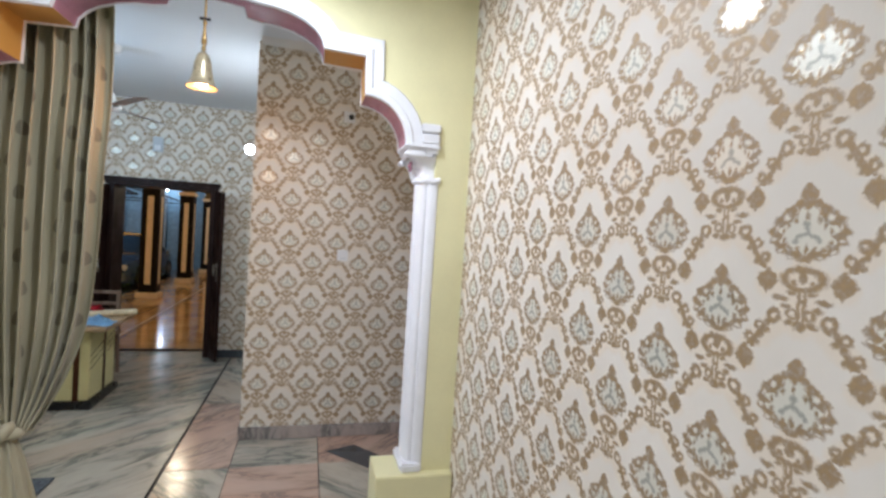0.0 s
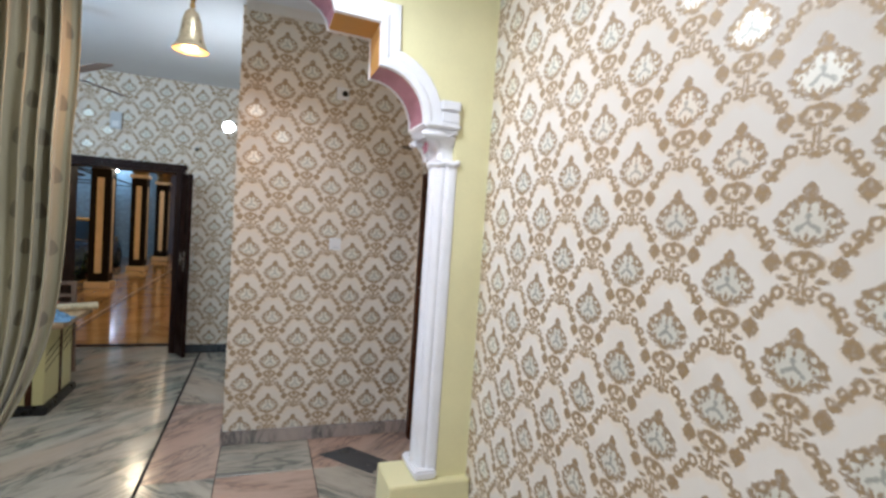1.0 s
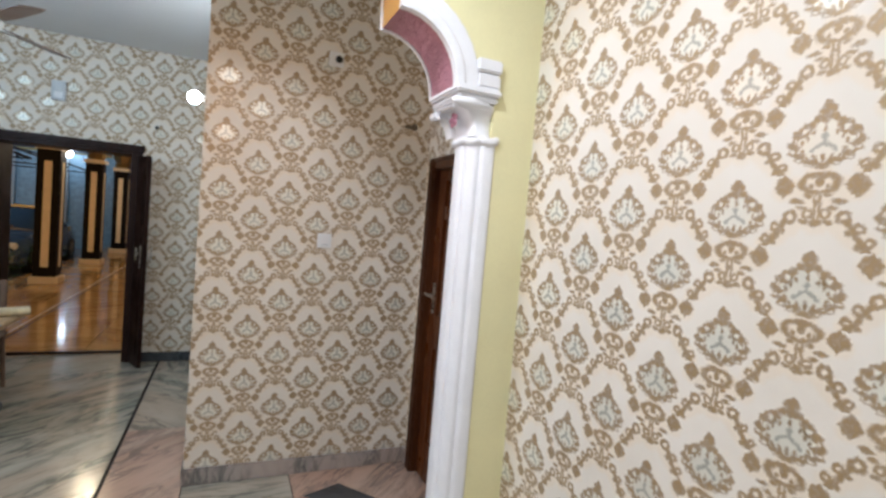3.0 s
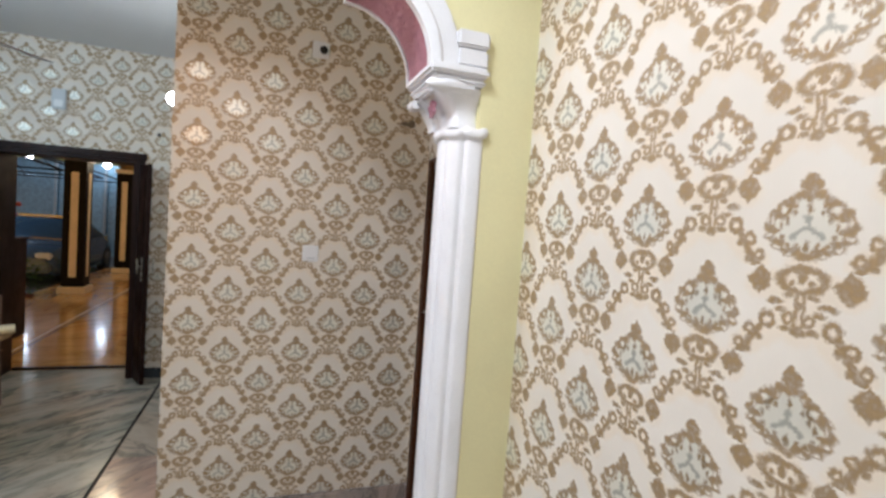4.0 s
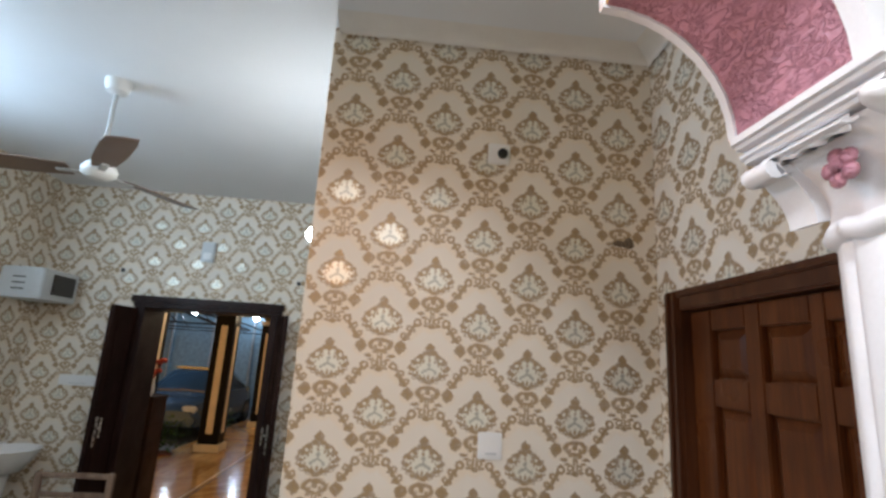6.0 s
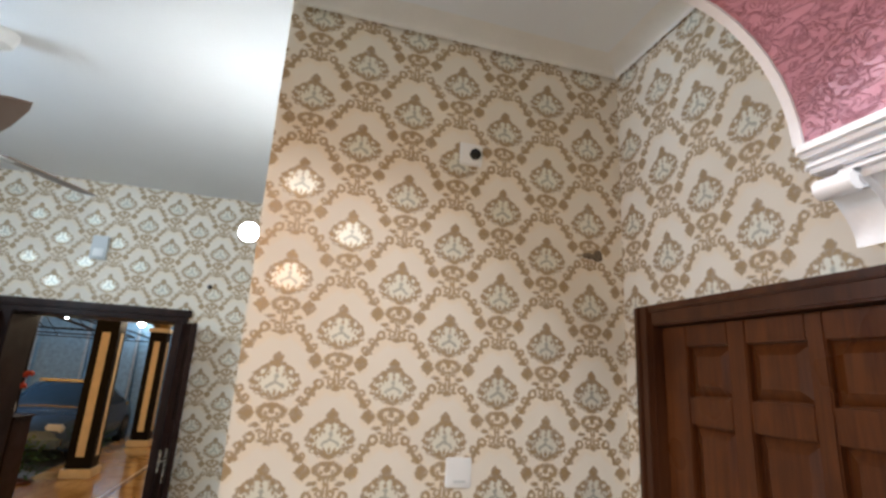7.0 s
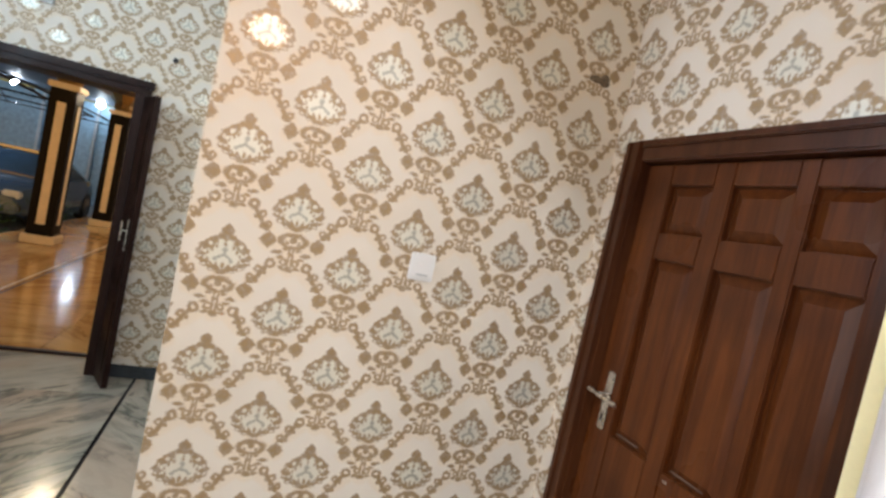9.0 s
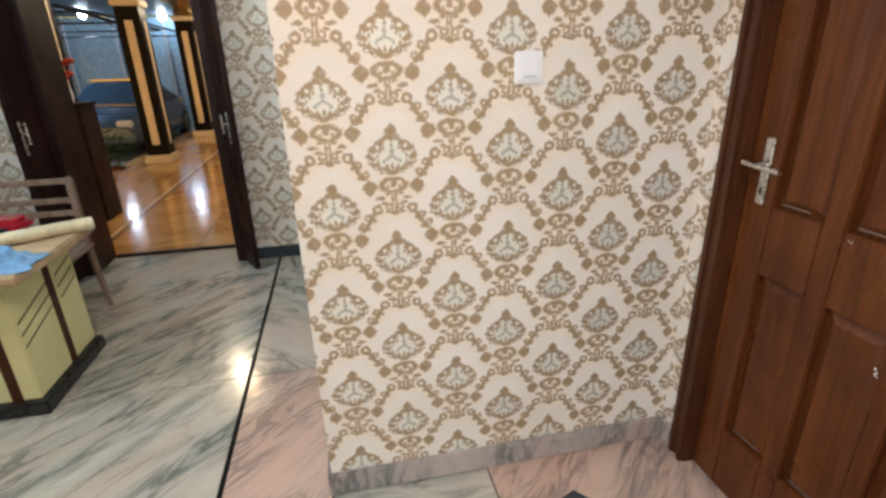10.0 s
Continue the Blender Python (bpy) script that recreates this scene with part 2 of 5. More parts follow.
def marble(name, light, mid, dark, warm, rough=0.16, vein=1.9, stretch=4.2, pink=0.5, turn=None):
    """Polished marble with long drawn-out veins; each slab has its own direction."""
    mat, n, bsdf, geo = base_material(name)
    info = n.add("ShaderNodeObjectInfo").outputs["Random"]
    rot = n.add("ShaderNodeCombineXYZ")
    n.put(rot.inputs[2], n.m("MULTIPLY", n.m("FLOOR", n.m("MULTIPLY", info, 4.0)), 0.785) if turn is None else turn)
    off = n.add("ShaderNodeCombineXYZ")
    n.put(off.inputs[0], n.m("MULTIPLY", info, 17.0))
    n.put(off.inputs[1], n.m("MULTIPLY", info, 31.0))
    vec = n.mapped(geo, (1, 1, 1), rot.outputs[0], off.outputs[0])
    vec = n.mapped(vec, (stretch, 0.8, 1))
    big = n.noise(vec, vein * 0.55, 5, 0.6, dist=0.9)
    fine = n.noise(vec, vein * 1.5, 6, 0.62, dist=1.1)
    col = n.mix(n.ramp(big, 0.32, 0.62), mid, light)
    col = n.mix(n.m("MULTIPLY", n.ramp(n.noise(vec, vein * 0.3, 2), 0.45, 0.7), pink), col, warm)
    veins = n.ramp(n.m("ABSOLUTE", n.m("SUBTRACT", fine, 0.5)), 0.0, 0.075, 1.0, 0.0)
    veins = n.m("MULTIPLY", veins, n.ramp(big, 0.40, 0.62, 1.0, 0.12))
    col = n.mix(n.m("MULTIPLY", veins, 0.60), col, dark)
    broad = n.ramp(n.noise(vec, vein * 0.9, 4, 0.6, dist=1.0), 0.60, 0.72)
    col = n.mix(n.m("MULTIPLY", broad, 0.68), col, dark)
    n.put(bsdf.inputs["Base Color"], col)
    n.put(bsdf.inputs["Roughness"], n.ramp(n.noise(geo, 12, 4), 0.3, 0.7, rough * 0.7, rough * 1.5))
    return mat


def timber(name, a, b, axis=2, rough=0.35, scale=1.0, coat=0.12, spec=0.3):
    """Varnished wood with grain along one axis."""
    mat, n, bsdf, geo = base_material(name)
    sc = [22.0 * scale] * 3
    sc[axis] = 1.6 * scale
    vec = n.mapped(geo, tuple(sc))
    g = n.noise(vec, 1.0, 5, 0.6, dist=0.6)
    f = n.noise(vec, 5.0, 3)
    w = n.noise(geo, 3.0, 3)
    t = n.m("ADD", n.m("MULTIPLY", g, 0.7), n.m("MULTIPLY", f, 0.3))
    col = n.mix(n.ramp(t, 0.3, 0.7), a, b)
    col = n.mix(n.m("MULTIPLY", n.ramp(w, 0.5, 0.75), 0.45), col, tuple(c * 0.55 for c in a))
    n.put(bsdf.inputs["Base Color"], col)
    n.put(bsdf.inputs["Roughness"], n.ramp(w, 0.3, 0.7, rough * 0.8, rough * 1.3))
    bsdf.inputs["Coat Weight"].default_value = coat
    bsdf.inputs["Coat Roughness"].default_value = 0.25
    bsdf.inputs["Specular IOR Level"].default_value = spec
    bump(n, bsdf, t, 0.15, 0.003)
    return mat


def stucco(name, color):
    """Pink paint over combed texture plaster."""
    mat, n, bsdf, geo = base_material(name)
    vec = n.mapped(geo, (30, 24, 52))
    a = n.noise(vec, 1.0, 3, 0.55, dist=2.2)
    b = n.noise(geo, 130, 3)
    ridge = n.ramp(n.m("ABSOLUTE", n.m("SUBTRACT", a, 0.5)), 0.0, 0.06, 1.0, 0.0)
    h = n.m("ADD", ridge, n.m("MULTIPLY", b, 0.3))
    col = n.mix(n.ramp(n.noise(geo, 7, 4), 0.3, 0.7), tuple(c * 0.85 for c in color), color)
    col = n.mix(n.m("MULTIPLY", ridge, 0.3), col, tuple(min(1, c * 1.35) for c in color))
    n.put(bsdf.inputs["Base Color"], col)
    bsdf.inputs["Roughness"].default_value = 0.24
    bump(n, bsdf, h, 0.9, 0.006)
    return mat


PAPER_SIDE = wallpaper("wallpaper_side", 1, 2.169, 1.809, 0.372, 0.322)
PAPER_FRONT = wallpaper("wallpaper_front", 0, 0.104, 1.489)
PAPER_DOOR = wallpaper("wallpaper_door", 1, 4.02, 1.489)
PAPER_FAR = wallpaper("wallpaper_far", 0, -1.81, 2.862)
PAPER_RETURN = wallpaper("wallpaper_return", 1, 4.3, 1.489)
YELLOW = plain("yellow_wall_paint", (0.79, 0.74, 0.44), 0.55, var=0.06, scale=3, bumpy=0.12)
OCHRE = plain("ochre_paint", (0.50, 0.27, 0.06), 0.5, var=0.12, scale=4, bumpy=0.15)
PINK = stucco("pink_stucco", (0.54, 0.25, 0.32))
WHITE = plain("white_plaster", (0.80, 0.80, 0.83), 0.42, var=0.05, scale=7, bumpy=0.12, dirt=0.06)
CEIL = plain("ceiling_paint", (0.74, 0.76, 0.79), 0.6, var=0.04, scale=1.5, bumpy=0.05)
CORNICE = plain("cornice_paint", (0.74, 0.72, 0.69), 0.6, var=0.05)
MARBLE = marble("green_veined_marble", (0.46, 0.41, 0.33), (0.27, 0.27, 0.23), (0.032, 0.042, 0.042), (0.47, 0.32, 0.23), vein=1.6, stretch=3.4)
MARBLE_BASE = marble("marble_skirting", (0.42, 0.36, 0.33), (0.25, 0.24, 0.23), (0.05, 0.06, 0.065), (0.45, 0.32, 0.26), stretch=3.0, turn=0.6)
MARBLE_PINK = marble("pink_marble", (0.50, 0.36, 0.28), (0.42, 0.27, 0.20), (0.10, 0.09, 0.09), (0.50, 0.32, 0.24), pink=0.8)
MARBLE_DARK = marble("dark_marble", (0.05, 0.06, 0.07), (0.03, 0.04, 0.05), (0.012, 0.015, 0.018), (0.06, 0.05, 0.05))
MARBLE_WARM = marble("honey_marble", (0.64, 0.36, 0.13), (0.52, 0.26, 0.08), (0.26, 0.11, 0.03), (0.62, 0.32, 0.10), rough=0.10, pink=0.4)
BLACK_STONE = plain("black_granite", (0.010, 0.009, 0.010), 0.3, var=0.4, scale=60, spec=0.03, bumpy=0)
DOOR_WOOD = timber("mahogany_door", (0.055, 0.014, 0.004), (0.115, 0.035, 0.009), 2, 0.32, coat=0.12, spec=0.16)
FRAME_WOOD = timber("mahogany_frame", (0.040, 0.012, 0.005), (0.080, 0.027, 0.010), 2, 0.34, spec=0.2)
DARK_WOOD = timber("dark_stained_wood", (0.012, 0.005, 0.004), (0.028, 0.011, 0.008), 2, 0.42, coat=0.0, spec=0.16)
STEEL = plain("brushed_steel", (0.62, 0.60, 0.56), 0.28, 1.0, var=0.1, scale=40)
BRASS = plain("aged_brass", (0.42, 0.28, 0.11), 0.30, 0.9, var=0.25, scale=25)
PLASTIC = plain("white_plastic", (0.78, 0.79, 0.80), 0.35, var=0.03)
BLACK = plain("black_plastic", (0.012, 0.012, 0.013), 0.3, var=0.2)
CREAM = plain("cream_laminate", (0.66, 0.60, 0.30), 0.32, var=0.06, scale=4)
CREAM_PANEL = plain("cream_panel", (0.74, 0.60, 0.40), 0.4, var=0.08)
CERAMIC = plain("white_ceramic", (0.80, 0.80, 0.80), 0.12, var=0.02, bumpy=0)
GREY_METAL = plain("grey_enamel", (0.55, 0.58, 0.60), 0.4, var=0.06)
RED = plain("red_enamel", (0.34, 0.012, 0.025), 0.25, var=0.1)
BLUE_CLOTH = plain("blue_cloth", (0.16, 0.30, 0.46), 0.9, var=0.35, scale=30, grain=400, bumpy=0.5)
PAPER_ROLL = plain("cream_paper", (0.62, 0.52, 0.33), 0.6, var=0.3, scale=18)
CANE = timber("cane_wood", (0.16, 0.10, 0.07), (0.27, 0.19, 0.14), 2, 0.5)
TABLE_WOOD = timber("pale_table_edge", (0.36, 0.24, 0.13), (0.48, 0.34, 0.20), 0, 0.35)
BROWN = plain("brown_fan_paint", (0.17, 0.12, 0.10), 0.35, var=0.08)
BULB = glowing("bulb_glow", (0.95, 0.98, 1.0), 40.0)
TUBE = glowing("tube_glow", (0.85, 0.93, 1.0), 9.0)
WARM_GLOW = glowing("warm_lamp_glow", (1.0, 0.72, 0.38), 16.0)


def cloth():
    """Olive beige weave with stitched leaves in half drop, laid out along the cloth itself."""
    mat, n, bsdf, geo = base_material("curtain_cloth")
    uv = n.add("ShaderNodeSeparateXYZ")
    n.put(uv.inputs[0], n.add("ShaderNodeUVMap").outputs[0])
    big = n.noise(n.mapped(geo, (3, 3, 0.7)), 1.4, 3)
    thread = n.noise(n.mapped(geo, (330, 330, 40)), 1.0, 2)
    spots = []
    for k in (0.0, 0.5):
        cu = n.m("MULTIPLY", n.m("SUBTRACT", n.m("FRACT", n.m("ADD", n.m("DIVIDE", uv.outputs[0], 0.30), 0.25 + k)), 0.5), 0.30)
        cv = n.m("MULTIPLY", n.m("SUBTRACT", n.m("FRACT", n.m("ADD", n.m("DIVIDE", uv.outputs[1], 0.34), 0.25 + k)), 0.5), 0.34)
        wide = n.ramp(cv, -0.045, 0.045, 0.75, 1.35)
        d = n.m("SQRT", n.m("ADD", n.m("POWER", n.m("MULTIPLY", n.m("ABSOLUTE", cu), wide), 2.0), n.m("POWER", n.m("MULTIPLY", n.m("ABSOLUTE", cv), 0.72), 2.0)))
        rib = n.ramp(n.m("ABSOLUTE", cu), 0.0015, 0.004, 0.35, 1.0)
        spots.append(n.m("MULTIPLY", n.ramp(d, 0.026, 0.030, 1.0, 0.0), rib))
    spot = n.m("MAXIMUM", spots[0], spots[1])
    col = n.mix(n.ramp(big, 0.3, 0.7), (0.33, 0.30, 0.195), (0.46, 0.42, 0.29))
    col = n.mix(n.m("MULTIPLY", thread, 0.25), col, (0.20, 0.17, 0.10))
    col = n.mix(n.m("MULTIPLY", spot, 0.72), col, (0.115, 0.100, 0.070))
    n.put(bsdf.inputs["Base Color"], col)
    bsdf.inputs["Roughness"].default_value = 0.62
    bsdf.inputs["Sheen Weight"].default_value = 0.25
    bump(n, bsdf, thread, 0.3, 0.002)
    return mat


CLOTH = cloth()


# ---- building helpers ----
def box(bm, x0, x1, y0, y1, z0, z1, bev=0.0, seg=2):
    """An upright block, with rounded edges where bev is given."""
    vs = [bm.verts.new((x, y, z)) for x in (x0, x1) for y in (y0, y1) for z in (z0, z1)]
    fs = [bm.faces.new([vs[i] for i in q]) for q in ((0, 1, 3, 2), (4, 6, 7, 5), (0, 4, 5, 1), (2, 3, 7, 6), (0, 2, 6, 4), (1, 5, 7, 3))]
    if bev:
        es = list({e for f in fs for e in f.edges})
        bmesh.ops.bevel(bm, geom=es, offset=bev, segments=seg, affect="EDGES", clamp_overlap=True)
    return bm


def block(*a, bev=0.0, seg=2):
    return box(bmesh.new(), *a, bev=bev, seg=seg)


def turned(profile, cx, cy, seg=24, start=0.0, end=360.0, sx=1.0, sy=1.0):
    """A body turned round an upright axis from (radius, height) pairs."""
    bm = bmesh.new()
    full = abs(end - start) > 359.9
    steps = seg if full else seg + 1
    rows = []
    for r, z in profile:
        rows.append([bm.verts.new((cx + sx * r * math.cos(radians(start + (end - start) * i / seg)), cy + sy * r * math.sin(radians(start + (end - start) * i / seg)), z)) for i in range(steps)])
    for a, b in zip(rows, rows[1:]):
        for i in range(seg):
            j = (i + 1) % steps
            bm.faces.new((a[i], a[j], b[j], b[i]))
    if full:
        for row in (rows[0], rows[-1]):
            bm.faces.new(row)
    bmesh.ops.recalc_face_normals(bm, faces=bm.faces)
    return bm


def rod(bm, a, b, r, seg=10, r2=None):
    a, b = Vector(a), Vector(b)
    q = (b - a).to_track_quat("Z", "Y").to_matrix()
    rows = []
    for c, rr in ((a, r), (b, r2 if r2 is not None else r)):
        rows.append([bm.verts.new(c + q @ Vector((rr * math.cos(2 * math.pi * i / seg), rr * math.sin(2 * math.pi * i / seg), 0))) for i in range(seg)])
    for i in range(seg):
        bm.faces.new((rows[0][i], rows[0][(i + 1) % seg], rows[1][(i + 1) % seg], rows[1][i]))
    bm.faces.new(rows[0][::-1])
    bm.faces.new(rows[1])
    return bm


def tube(points, r, seg=10):
    bm = bmesh.new()
    for a, b in zip(points, points[1:]):
        rod(bm, a, b, r, seg)
    return bm


def swept(path, section, y0, facing=-1):
    """A moulding along a path in the x-z plane. Section: (distance out from the path, how far it stands proud of y0)."""
    pts = [Vector(p) for p in path]
    bm = bmesh.new()
    rows = []
    for i, p in enumerate(pts):
        d0 = (p - pts[i - 1]).normalized() if i else None
        d1 = (pts[i + 1] - p).normalized() if i < len(pts) - 1 else None
        n0 = Vector((d0.y, -d0.x)) if d0 else None
        n1 = Vector((d1.y, -d1.x)) if d1 else None
        if n0 and n1:
            nn = (n0 + n1).normalized()
            nn = nn / max(0.35, nn.dot(n0))
        else:
            nn = n0 or n1
        rows.append([bm.verts.new((p.x + nn.x * s, y0 + facing * h, p.y + nn.y * s)) for s, h in section])
    m = len(section)
    for a, b in zip(rows, rows[1:]):
        for j in range(m):
            bm.faces.new((a[j], a[(j + 1) % m], b[(j + 1) % m], b[j]))
    bm.faces.new(rows[0])
    bm.faces.new(rows[-1][::-1])
    bmesh.ops.recalc_face_normals(bm, faces=bm.faces)
    return bm


def finish(name, bm, material, smooth=None):
    me = bpy.data.meshes.new(name)
    bm.to_mesh(me)
    bm.free()
    for mat in material if isinstance(material, (list, tuple)) else (material,):
        me.materials.append(mat)
    if smooth is not None:
        me.shade_smooth()
        me.set_sharp_from_angle(angle=radians(smooth))
    return new(name, me)


def thing(name, at, label, category, group=""):
    ob = new(name)
    ob.empty_display_size = 0.1
    ob.location = at
    return tagged(ob, label, category, group)


def place_of(ob):
    m = Matrix.Translation(ob.location)
    while ob.parent:
        ob = ob.parent
        m = Matrix.Translation(ob.location)
    return m


def part(name, bm, material, parent, label="", smooth=None):
    """One mesh, built in world places, as a part of a thing or of a part."""
    ob = finish(name, bm, material, smooth)
    root = parent
    while root.parent:
        root = root.parent
    ob.parent = parent
    if parent is root:
        ob.matrix_parent_inverse = Matrix.Translation(root.location).inverted() if root.type == "EMPTY" else Matrix.Identity(4)
    return tagged(ob, label)


def structure(name, bm, material, label="", category="", smooth=None):
    return tagged(finish(name, bm, material, smooth), label, category, kind="structure")


def solo(name, bm, material, label, category, smooth=None, group=""):
    return tagged(finish(name, bm, material, smooth), label, category, group)


XR, XL = 0.945, -3.05          # side walls
YA0, YA1 = 2.755, 3.015         # arch wall, front and back
YB = 4.09                      # papered wall that stands forward
XB = -0.376                    # its free corner
YF = 6.68                      # far wall with the double door
H = 3.10                       # ceiling
XC = -0.534                    # middle of the arch
XD = 0.985                     # wall with the panelled door

# ---- structure ----
structure("wall_east", block(XR, XR + 0.22, -2.4, YA0, 0, H), PAPER_SIDE, "ivory wallpaper with bronze damask print on a plain wall", "wall")

# arch wall: half profile of the opening, from the springing to the crown
half = [(0.746, 2.0), (0.746, 2.18), (0.567, 2.185)]
half += [(0.325 + 0.242 * math.cos(radians(a)), 2.195 + 0.245 * math.sin(radians(a))) for a in range(0, 91, 10)]
half += [(0.318, 2.648), (0.094, 2.655)]
half += [(0.094 - 0.36 * (1 - math.cos(radians(a))) * 1.0, 2.655 + 0.18 * math.sin(radians(a))) for a in range(15, 91, 15)]
half += [(-0.33, 2.845), (-0.345, 2.90), (XC, 2.92)]
right = half
left = [(2 * XC - x, z) for x, z in half[::-1]]
profile = right + left[1:]
opening = [(0.746, 0.0)] + profile + [(2 * XC - 0.746, 0.0)]
outline = opening + [(XL, 0.0), (XL, H), (XR + 0.22, H), (XR + 0.22, 0.0)]
bm = bmesh.new()
f0 = [bm.verts.new((x, YA0, z)) for x, z in outline]
f1 = [bm.verts.new((x, YA1, z)) for x, z in outline]
bm.faces.new(f0)
bm.faces.new(f1[::-1])
for i in range(len(outline)):
    j = (i + 1) % len(outline)
    f = bm.faces.new((f0[i], f1[i], f1[j], f0[j]))
    (xa, za), (xb, zb) = outline[i], outline[j]
    if i < len(opening) - 1 and min(za, zb) > 2.1:
        flat = abs(xa - xb) < 0.02 or abs(za - zb) < 0.02
        long = math.hypot(xa - xb, za - zb) > 0.1
        f.material_index = 2 if flat and long else 1
bmesh.ops.recalc_face_normals(bm, faces=bm.faces)
arch_wall = structure("wall_arch", bm, [YELLOW, PINK, OCHRE], "pale yellow wall with a scalloped archway and pink soffit", "wall")
rim = [p for p in profile if p[1] > 2.19]
band = [(-0.004, -0.02), (-0.004, 0.034), (0.012, 0.044), (0.030, 0.044), (0.040, 0.030), (0.064, 0.027), (0.078, 0.034), (0.094, 0.030), (0.100, 0.012), (0.100, -0.02)]
part("arch_moulding", swept(rim, [(d, h * 0.6) for d, h in band], YA0), WHITE, arch_wall, "white moulded plaster band round the arch", smooth=35)
part("arch_rim", swept(rim, [(0.006, -0.010), (0.006, 0.008), (-0.006, 0.008), (-0.006, -0.010)], YA1, 1), WHITE, arch_wall, "white plaster rim", smooth=35)

# papered wall with its return, far wall round the double door, door wall
structure("wall_block", block(XB, XD + 0.2, YB, YB + 0.004, 0.10, H), PAPER_FRONT, "ivory wallpaper with bronze damask print on a projecting wall", "wall")
structure("wall_block_core", block(XB + 0.004, XD + 0.2, YB + 0.004, YF + 0.3, 0, H), CEIL, "plain wall behind the papered face", "wall")
structure("wall_block_return", block(XB, XB + 0.004, YB + 0.004, YF, 0.10, H), PAPER_RETURN, "ivory wallpaper on the return of the projecting wall", "wall")
DX0, DX1, DZ = -2.258, -1.046, 2.15
for n_, (x0, x1, z0, z1) in enumerate(((XL, DX0 + 0.06, 0, H), (DX1 - 0.06, XB, 0, H), (DX0 + 0.06, DX1 - 0.06, DZ - 0.05, H))):
    structure("wall_north_%d" % (n_ + 1), block(x0, x1, YF, YF + 0.34, z0, z1), PAPER_FAR, "grey-ivory damask wallpaper round the double door", "wall")
structure("wall_west", block(XL - 0.22, XL, -2.4, YF + 0.34, 0, H), PAPER_DOOR, "damask wallpaper on the hall's side wall", "wall")
DY0, DY1 = 3.105, 4.013
structure("wall_door_top", block(XD, XD + 0.2, YA1, YB, 2.045, H), PAPER_DOOR, "ivory damask wallpaper above the panelled door", "wall")
structure("wall_door_side", block(XD, XD + 0.2, DY1 - 0.03, YB, 0.10, 2.045), PAPER_DOOR, "narrow papered strip beside the door", "wall")
structure("wall_door_back", block(XD + 0.2, XD + 0.3, YA1 - 0.1, YB + 0.1, 0, H), YELLOW, "plain wall behind the closed door", "wall")
structure("wall_south", block(XL - 0.22, XR + 0.22, -2.62, -2.4, 0, H), YELLOW, "pale yellow back wall of the near room", "wall")
structure("ceiling", block(XL - 0.22, XD + 0.3, -2.62, YF + 0.34, H, H + 0.15), CEIL, "bluish white painted ceiling", "ceiling")
cove = [(0.0, 0.0)] + [(0.012 + 0.11 * (1 - math.cos(radians(a))), -0.030 + 0.030 * math.sin(radians(a))) for a in range(0, 91, 10)]
for name, p0, p1, dx, dy in (("trim_cornice_front", (XB + 0.02, YB), (XD, YB), 0, -1), ("trim_cornice_side", (XD, YA1), (XD, YB), -1, 0)):
    bm = bmesh.new()
    ends = [[bm.verts.new((px + dx * d, py + dy * d, H + z)) for d, z in cove] for px, py in (p0, p1)]
    for q in range(len(cove)):
        k = (q + 1) % len(cove)
        bm.faces.new((ends[0][q], ends[0][k], ends[1][k], ends[1][q]))
    bm.faces.new(ends[0])
    bm.faces.new(ends[1][::-1])
    bmesh.ops.recalc_face_normals(bm, faces=bm.faces)
    structure(name, bm, CORNICE, "pale plaster cove between wall and ceiling", "cornice", smooth=40)
# skirtings
structure("baseboard_front", block(XB - 0.012, XD - 0.01, YB - 0.014, YB + 0.004, 0, 0.098, bev=0.004), MARBLE_BASE, "veined marble skirting", "skirting")
structure("baseboard_door", block(XD - 0.014, XD + 0.1, DY1 + 0.002, YB - 0.014, 0, 0.098, bev=0.004), MARBLE_BASE, "short veined marble skirting beside the door", "skirting")
structure("baseboard_return", block(XB - 0.012, XB + 0.004, YB + 0.004, YF, 0, 0.098, bev=0.004), MARBLE_BASE, "veined marble skirting", "skirting")
structure("baseboard_far", block(DX1 + 0.05, XB - 0.012, YF - 0.014, YF, 0, 0.098, bev=0.004), MARBLE_DARK, "dark marble skirting", "skirting")
structure("baseboard_far_west", block(XL, DX0 - 0.02, YF - 0.014, YF, 0, 0.098, bev=0.004), MARBLE_DARK, "dark marble skirting", "skirting")

# ---- pilaster and pedestal ----


